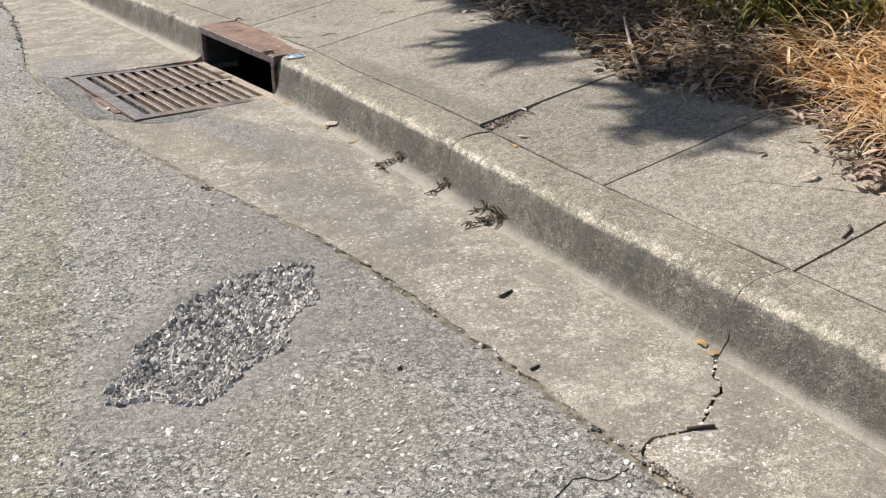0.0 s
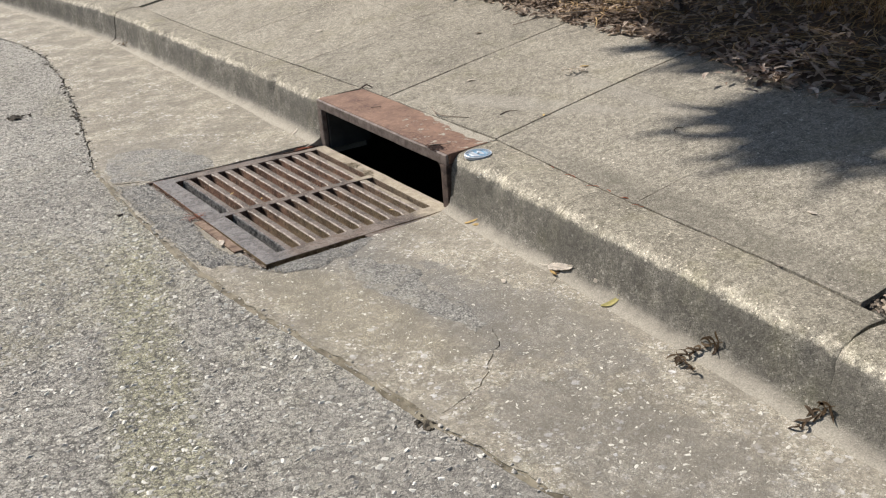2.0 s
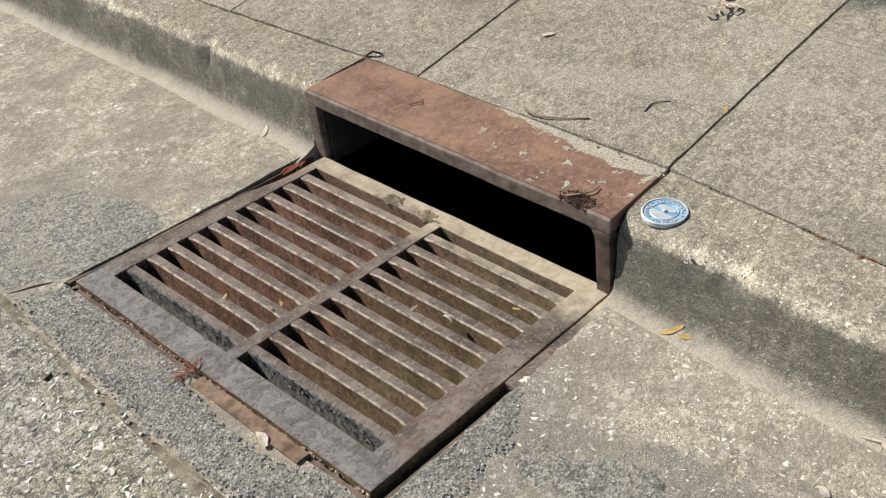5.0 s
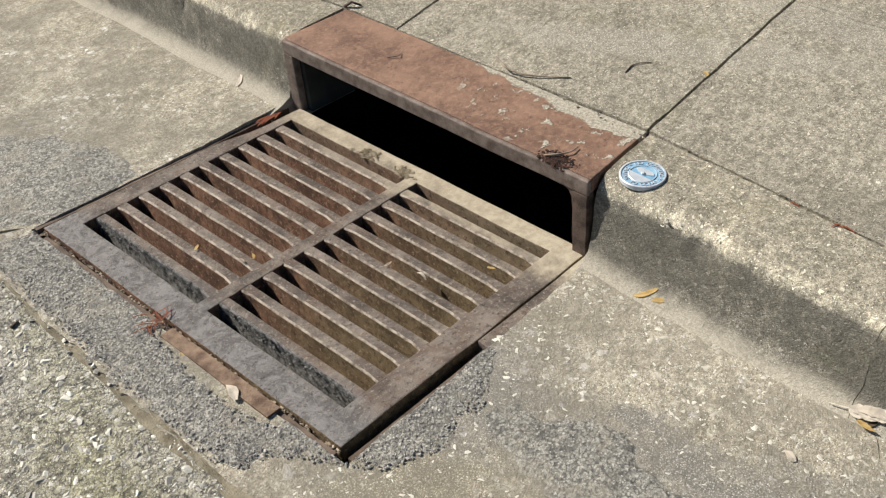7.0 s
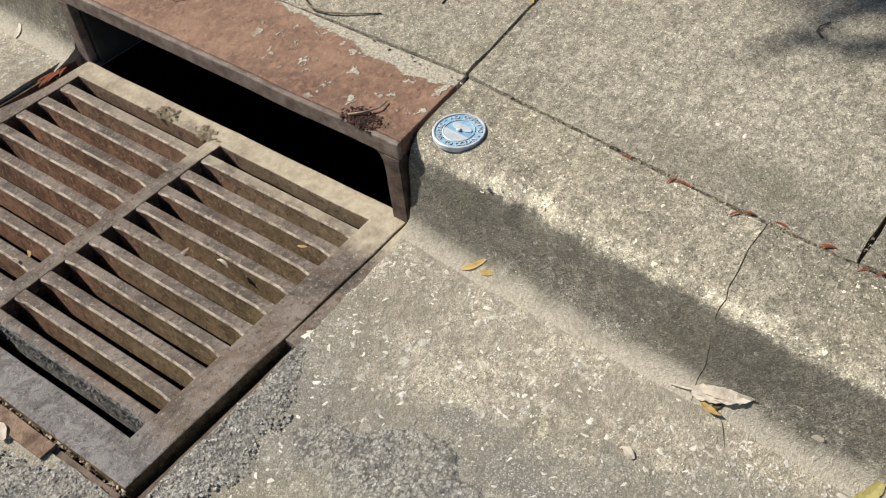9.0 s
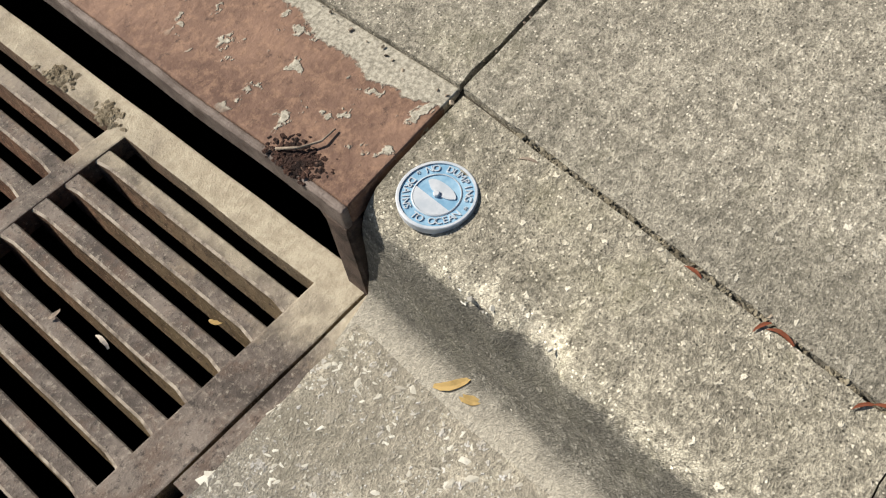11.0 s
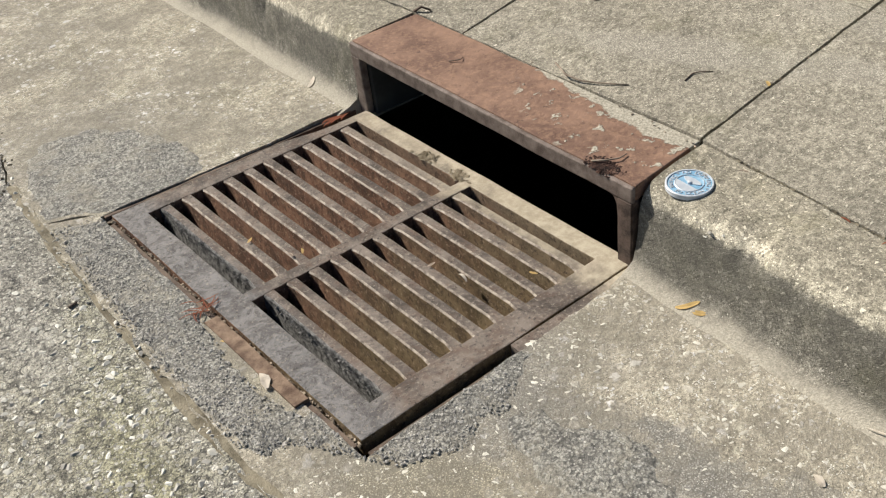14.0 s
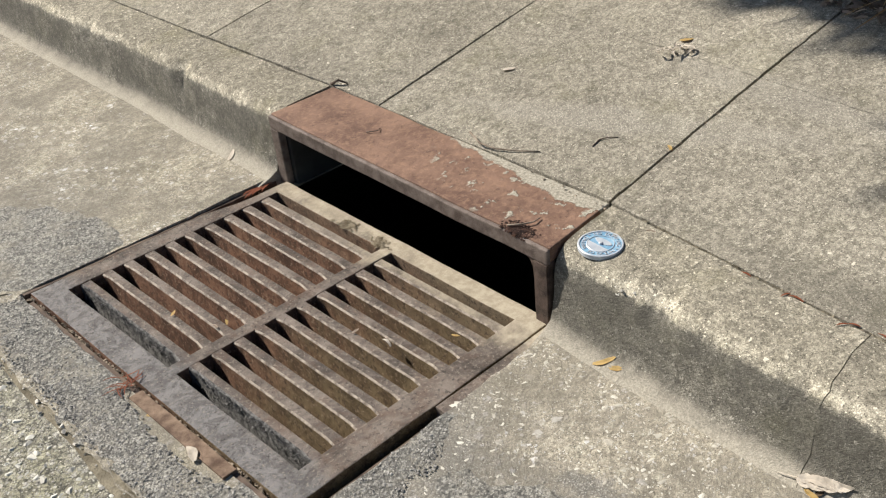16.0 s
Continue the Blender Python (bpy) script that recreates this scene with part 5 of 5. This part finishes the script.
def many(name, count, make, material, label, category):
    verts, faces = [], []
    for k in range(count):
        make(verts, faces)
    ob = piece(name, [tuple(v) for v in verts], faces, material)
    return tagged(ob, label, category, kind="stuff")


def litter_leaf(verts, faces):
    y = random.uniform(-3.2, 5.5)
    d = abs(random.gauss(0.10, 0.25)) - 0.06
    x = along(SHORE, y) + d + 0.05 * wob(y * 5, 2)
    z = (bank_z(x, y) if d > 0 else walk_z(x, y)) + random.uniform(0, 0.05) * min(1, max(0, d * 6))
    l = random.uniform(0.014, 0.06)
    blade(arc((x, y, z + 0.004), random.uniform(0, 6.28), l, random.uniform(-0.2, 0.9) * l, random.uniform(0, 0.6) * l, 3, random.uniform(-1, 1)), l * random.uniform(0.14, 0.30), verts, faces, random.uniform(0, 0.8))


def thin_litter(verts, faces):
    y = random.uniform(-3.2, 4.5)
    d = abs(random.gauss(0.1, 0.3))
    x = along(SHORE, y) + d
    l = random.uniform(0.06, 0.28)
    blade(arc((x, y, bank_z(x, y) + random.uniform(0.005, 0.06)), random.uniform(0, 6.28), l, random.uniform(-0.05, 0.25) * l, 0.1 * l, 4, random.uniform(-1.5, 1.5)), random.uniform(0.0012, 0.004), verts, faces, 0.3)


def straw(y0, y1, d0, d1, high, wide, lean=math.pi, spread=1.0, lift=1.0):
    def make(verts, faces):
        y = random.uniform(y0, y1)
        tuft = round(y * 4) / 4
        y = y + 0.6 * (tuft - y)
        d = random.uniform(d0, d1)
        x = along(SHORE, y) + d
        l = high * random.uniform(0.35, 1.0)
        h = lean + random.gauss(0, spread)
        rise = l * random.uniform(0.7, 1.7) * lift
        blade(arc((x, y, bank_z(x, y)), h, l * random.uniform(0.4, 0.9), rise, rise * random.uniform(0.3, 1.1), 6, random.uniform(-0.9, 0.9)), wide * random.uniform(0.5, 1.2), verts, faces, 0.3, 0.15)
    return make


many("leaf_litter", 7800, litter_leaf, M_LITTER, "brown and grey dead leaves along the bank's edge", "leaf litter")
def rosy_leaf(verts, faces):
    y = random.choice((random.gauss(-2.5, 0.16), random.gauss(-2.35, 0.2), random.gauss(-0.25, 0.07), random.gauss(-0.4, 0.1)))
    d = random.gauss(0.04, 0.075)
    x = along(SHORE, y) + d
    l = random.uniform(0.018, 0.055)
    blade(arc((x, y, (bank_z(x, y) if d > 0 else walk_z(x, y)) + random.uniform(0.01, 0.045)), random.uniform(0, 6.28), l, random.uniform(-0.1, 0.6) * l, random.uniform(0, 0.5) * l, 4, random.uniform(-1, 1)), l * random.uniform(0.14, 0.26), verts, faces, random.uniform(0.1, 0.8))


many("bleached_litter", 420, rosy_leaf, M_ROSY, "large rosy bleached dead leaves at the bank's edge", "leaf litter")
many("stalk_litter", 2600, thin_litter, M_STRAW, "fallen dry grass stalks along the bank's edge", "stalk litter")
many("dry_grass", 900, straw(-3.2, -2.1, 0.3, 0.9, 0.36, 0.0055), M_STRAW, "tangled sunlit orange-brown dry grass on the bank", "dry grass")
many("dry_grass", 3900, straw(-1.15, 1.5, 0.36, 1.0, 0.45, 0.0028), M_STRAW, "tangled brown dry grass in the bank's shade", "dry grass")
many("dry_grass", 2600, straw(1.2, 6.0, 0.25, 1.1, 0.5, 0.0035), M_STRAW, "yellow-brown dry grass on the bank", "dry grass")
# tuft of dry grass whose brighter colour stands in for sun
many("golden_grass", 1900, straw(-3.2, -2.0, 0.10, 0.75, 0.42, 0.0055, math.pi - 0.3, 0.7, 0.55), M_GOLD_LIT, "golden orange dry grass over the bank, coloured brighter to look sunlit", "dry grass")
many("green_blades", 300, straw(-2.1, -1.2, 0.42, 0.9, 0.62, 0.011, math.pi, 0.8), M_STRAP, "long green and yellow strap leaves on the bank", "strap leaves")
many("green_blades", 500, straw(1.0, 2.6, 0.22, 0.7, 0.35, 0.005, math.pi, 1.2), M_STRAP, "short green and yellow grass on the bank", "grass")


many("drooping_leaves", 260, straw(-2.25, -1.2, 0.28, 0.75, 0.40, 0.0055, math.pi - 0.2, 0.7, 0.45), M_LITTER, "long brown and grey dead leaves drooping off the bank", "dead leaves")


def shrub_leaf(verts, faces):
    y = random.uniform(-3.5, 7.0)
    x = along(SHORE, y) + 0.85 + abs(random.gauss(0, 0.45))
    z = bank_z(x, y) + random.uniform(0.0, 1.15) * (0.75 + 0.4 * wob(x * 2, y * 2))
    l = random.uniform(0.05, 0.14)
    blade(arc((x, y, z), random.uniform(0, 6.28), l, random.uniform(-0.6, 0.6) * l, 0.3 * l, 3, random.uniform(-0.8, 0.8)), l * random.uniform(0.10, 0.22), verts, faces, 0.3)


many("shrub", 14000, shrub_leaf, M_SHRUB, "dark green shrub thicket behind the dry grass", "shrub")
stalk = [(1.02, -1.545, walk_z(1.02, -1.545) + 0.012), (1.06, -1.46, 0.335), (1.12, -1.36, 0.37), (1.18, -1.26, 0.415), (1.20, -1.22, 0.45)]
twig(stalk, 0.010, M_STALK, "dead_stalk", "thick pale dead stalk leaning out of the bank")
for k in range(24):
    y = random.uniform(-2.6, 2.0)
    x = along(SHORE, y) + random.uniform(0.02, 0.5)
    h, l = random.uniform(0, 6.28), random.uniform(0.15, 0.5)
    twig(arc((x, y, bank_z(x, y) + 0.02), h, l, random.uniform(0.0, 0.2), 0.08, 5, random.uniform(-0.7, 0.7)), random.uniform(0.002, 0.005), random.choice((M_TWIG, M_BARK)), "twig", "dry twig lying in the leaf litter")

# ---- overhanging tree ----
tree = tagged(new("tree"), "tree with long narrow leaves hanging over the sidewalk", "tree")


def limb(points, r0, r1, name, parent):
    pts = [Vector(p) for p in points]
    verts, faces, k, fine = [], [], 9, []
    for a, b in zip(pts, pts[1:]):
        fine += [a.lerp(b, i / 5) for i in range(5)]
    fine.append(pts[-1])
    for i, p in enumerate(fine):
        d = (fine[min(len(fine) - 1, i + 1)] - fine[max(0, i - 1)]).normalized()
        s = d.orthogonal().normalized()
        u = d.cross(s)
        r = r0 + (r1 - r0) * i / (len(fine) - 1)
        verts += [p + (s * math.cos(6.2832 * j / k) + u * math.sin(6.2832 * j / k)) * r * (1 + 0.12 * wob(p.x * 9 + j, p.z * 9)) for j in range(k)]
    for i in range(len(fine) - 1):
        faces += [(i * k + j, i * k + (j + 1) % k, (i + 1) * k + (j + 1) % k, (i + 1) * k + j) for j in range(k)]
    return piece(name, verts, faces, M_BARK, parent, "", True)


def above(x, y, z, height):
    """The place at that height whose shadow falls at (x, y, z)."""
    return Vector((x, y, z)) + SUN * ((height - z) / SUN.z)


limb([(2.9, 3.3, 0.3), (2.75, 3.3, 1.3), (2.5, 3.4, 2.3), (2.2, 3.6, 3.2)], 0.17, 0.10, "trunk", tree)
crown_v, crown_f = [], []
SHADES = [(1.20, -0.90, 0.68, 3.7), (1.40, -0.02, 0.42, 3.9), (1.02, -1.97, 0.36, 3.8)]
for x, y, size, height in SHADES:
    tip = above(x, y, walk_z(x, y), height)
    limb([(2.2, 3.6, 3.15), tip.lerp(Vector((2.2, 3.6, 3.2)), 0.5) + Vector((0, 0, 0.2)), tip], 0.06, 0.015, "limb", tree)
    for k in range(120 if size > 0.5 else 45):
        h = math.atan2(0.72, -0.62) + random.gauss(0, 0.30)
        p = tip + Vector((random.gauss(0.05, 0.13), random.gauss(-0.05, 0.10), random.uniform(-0.08, 0.08)))
        blade(arc(p, h, size * random.uniform(0.45, 1.0), 0.0, 0.05, 5, random.uniform(-0.25, 0.25)), 0.030, crown_v, crown_f, 0.1)
    for k in range(760 if size > 0.41 else 330):
        p = tip + Vector((random.gauss(0.22, 0.15), random.gauss(-0.14, 0.13), random.uniform(-0.1, 0.1))) if size > 0.41 else tip + Vector((random.gauss(-0.03, 0.12), random.gauss(0.04, 0.09), random.uniform(-0.1, 0.1)))
        blade(arc(p, random.uniform(0, 6.28), random.uniform(0.1, 0.25), 0.02, 0.05, 3), 0.022, crown_v, crown_f, 0.2)
for k in range(115):
    y = random.uniform(-1.0, 1.7)
    x = along(SHORE, y) + 0.3 + 1.9 * random.random() ** 1.4
    c = above(x, y, bank_z(x, y) + 0.3, random.uniform(2.5, 3.6))
    for j in range(46):
        p = c + Vector((random.gauss(0, 0.12), random.gauss(0, 0.12), random.gauss(0, 0.12)))
        blade(arc(p, random.uniform(0, 6.28), random.uniform(0.1, 0.25), random.uniform(-0.05, 0.08), 0.05, 3), 0.02, crown_v, crown_f, 0.2)
for x, y, z in ((1.0, 3.9, 3.3), (1.4, 2.4, 3.3), (2.4, 2.2, 3.4), (0.8, 3.0, 3.1)):
    limb([(2.2, 3.6, 3.1), ((2.2 + x) / 2, (3.6 + y) / 2, 3.35), (x, y, z)], 0.07, 0.015, "limb", tree)
piece("crown", [tuple(v) for v in crown_v], crown_f, M_SHRUB, tree)
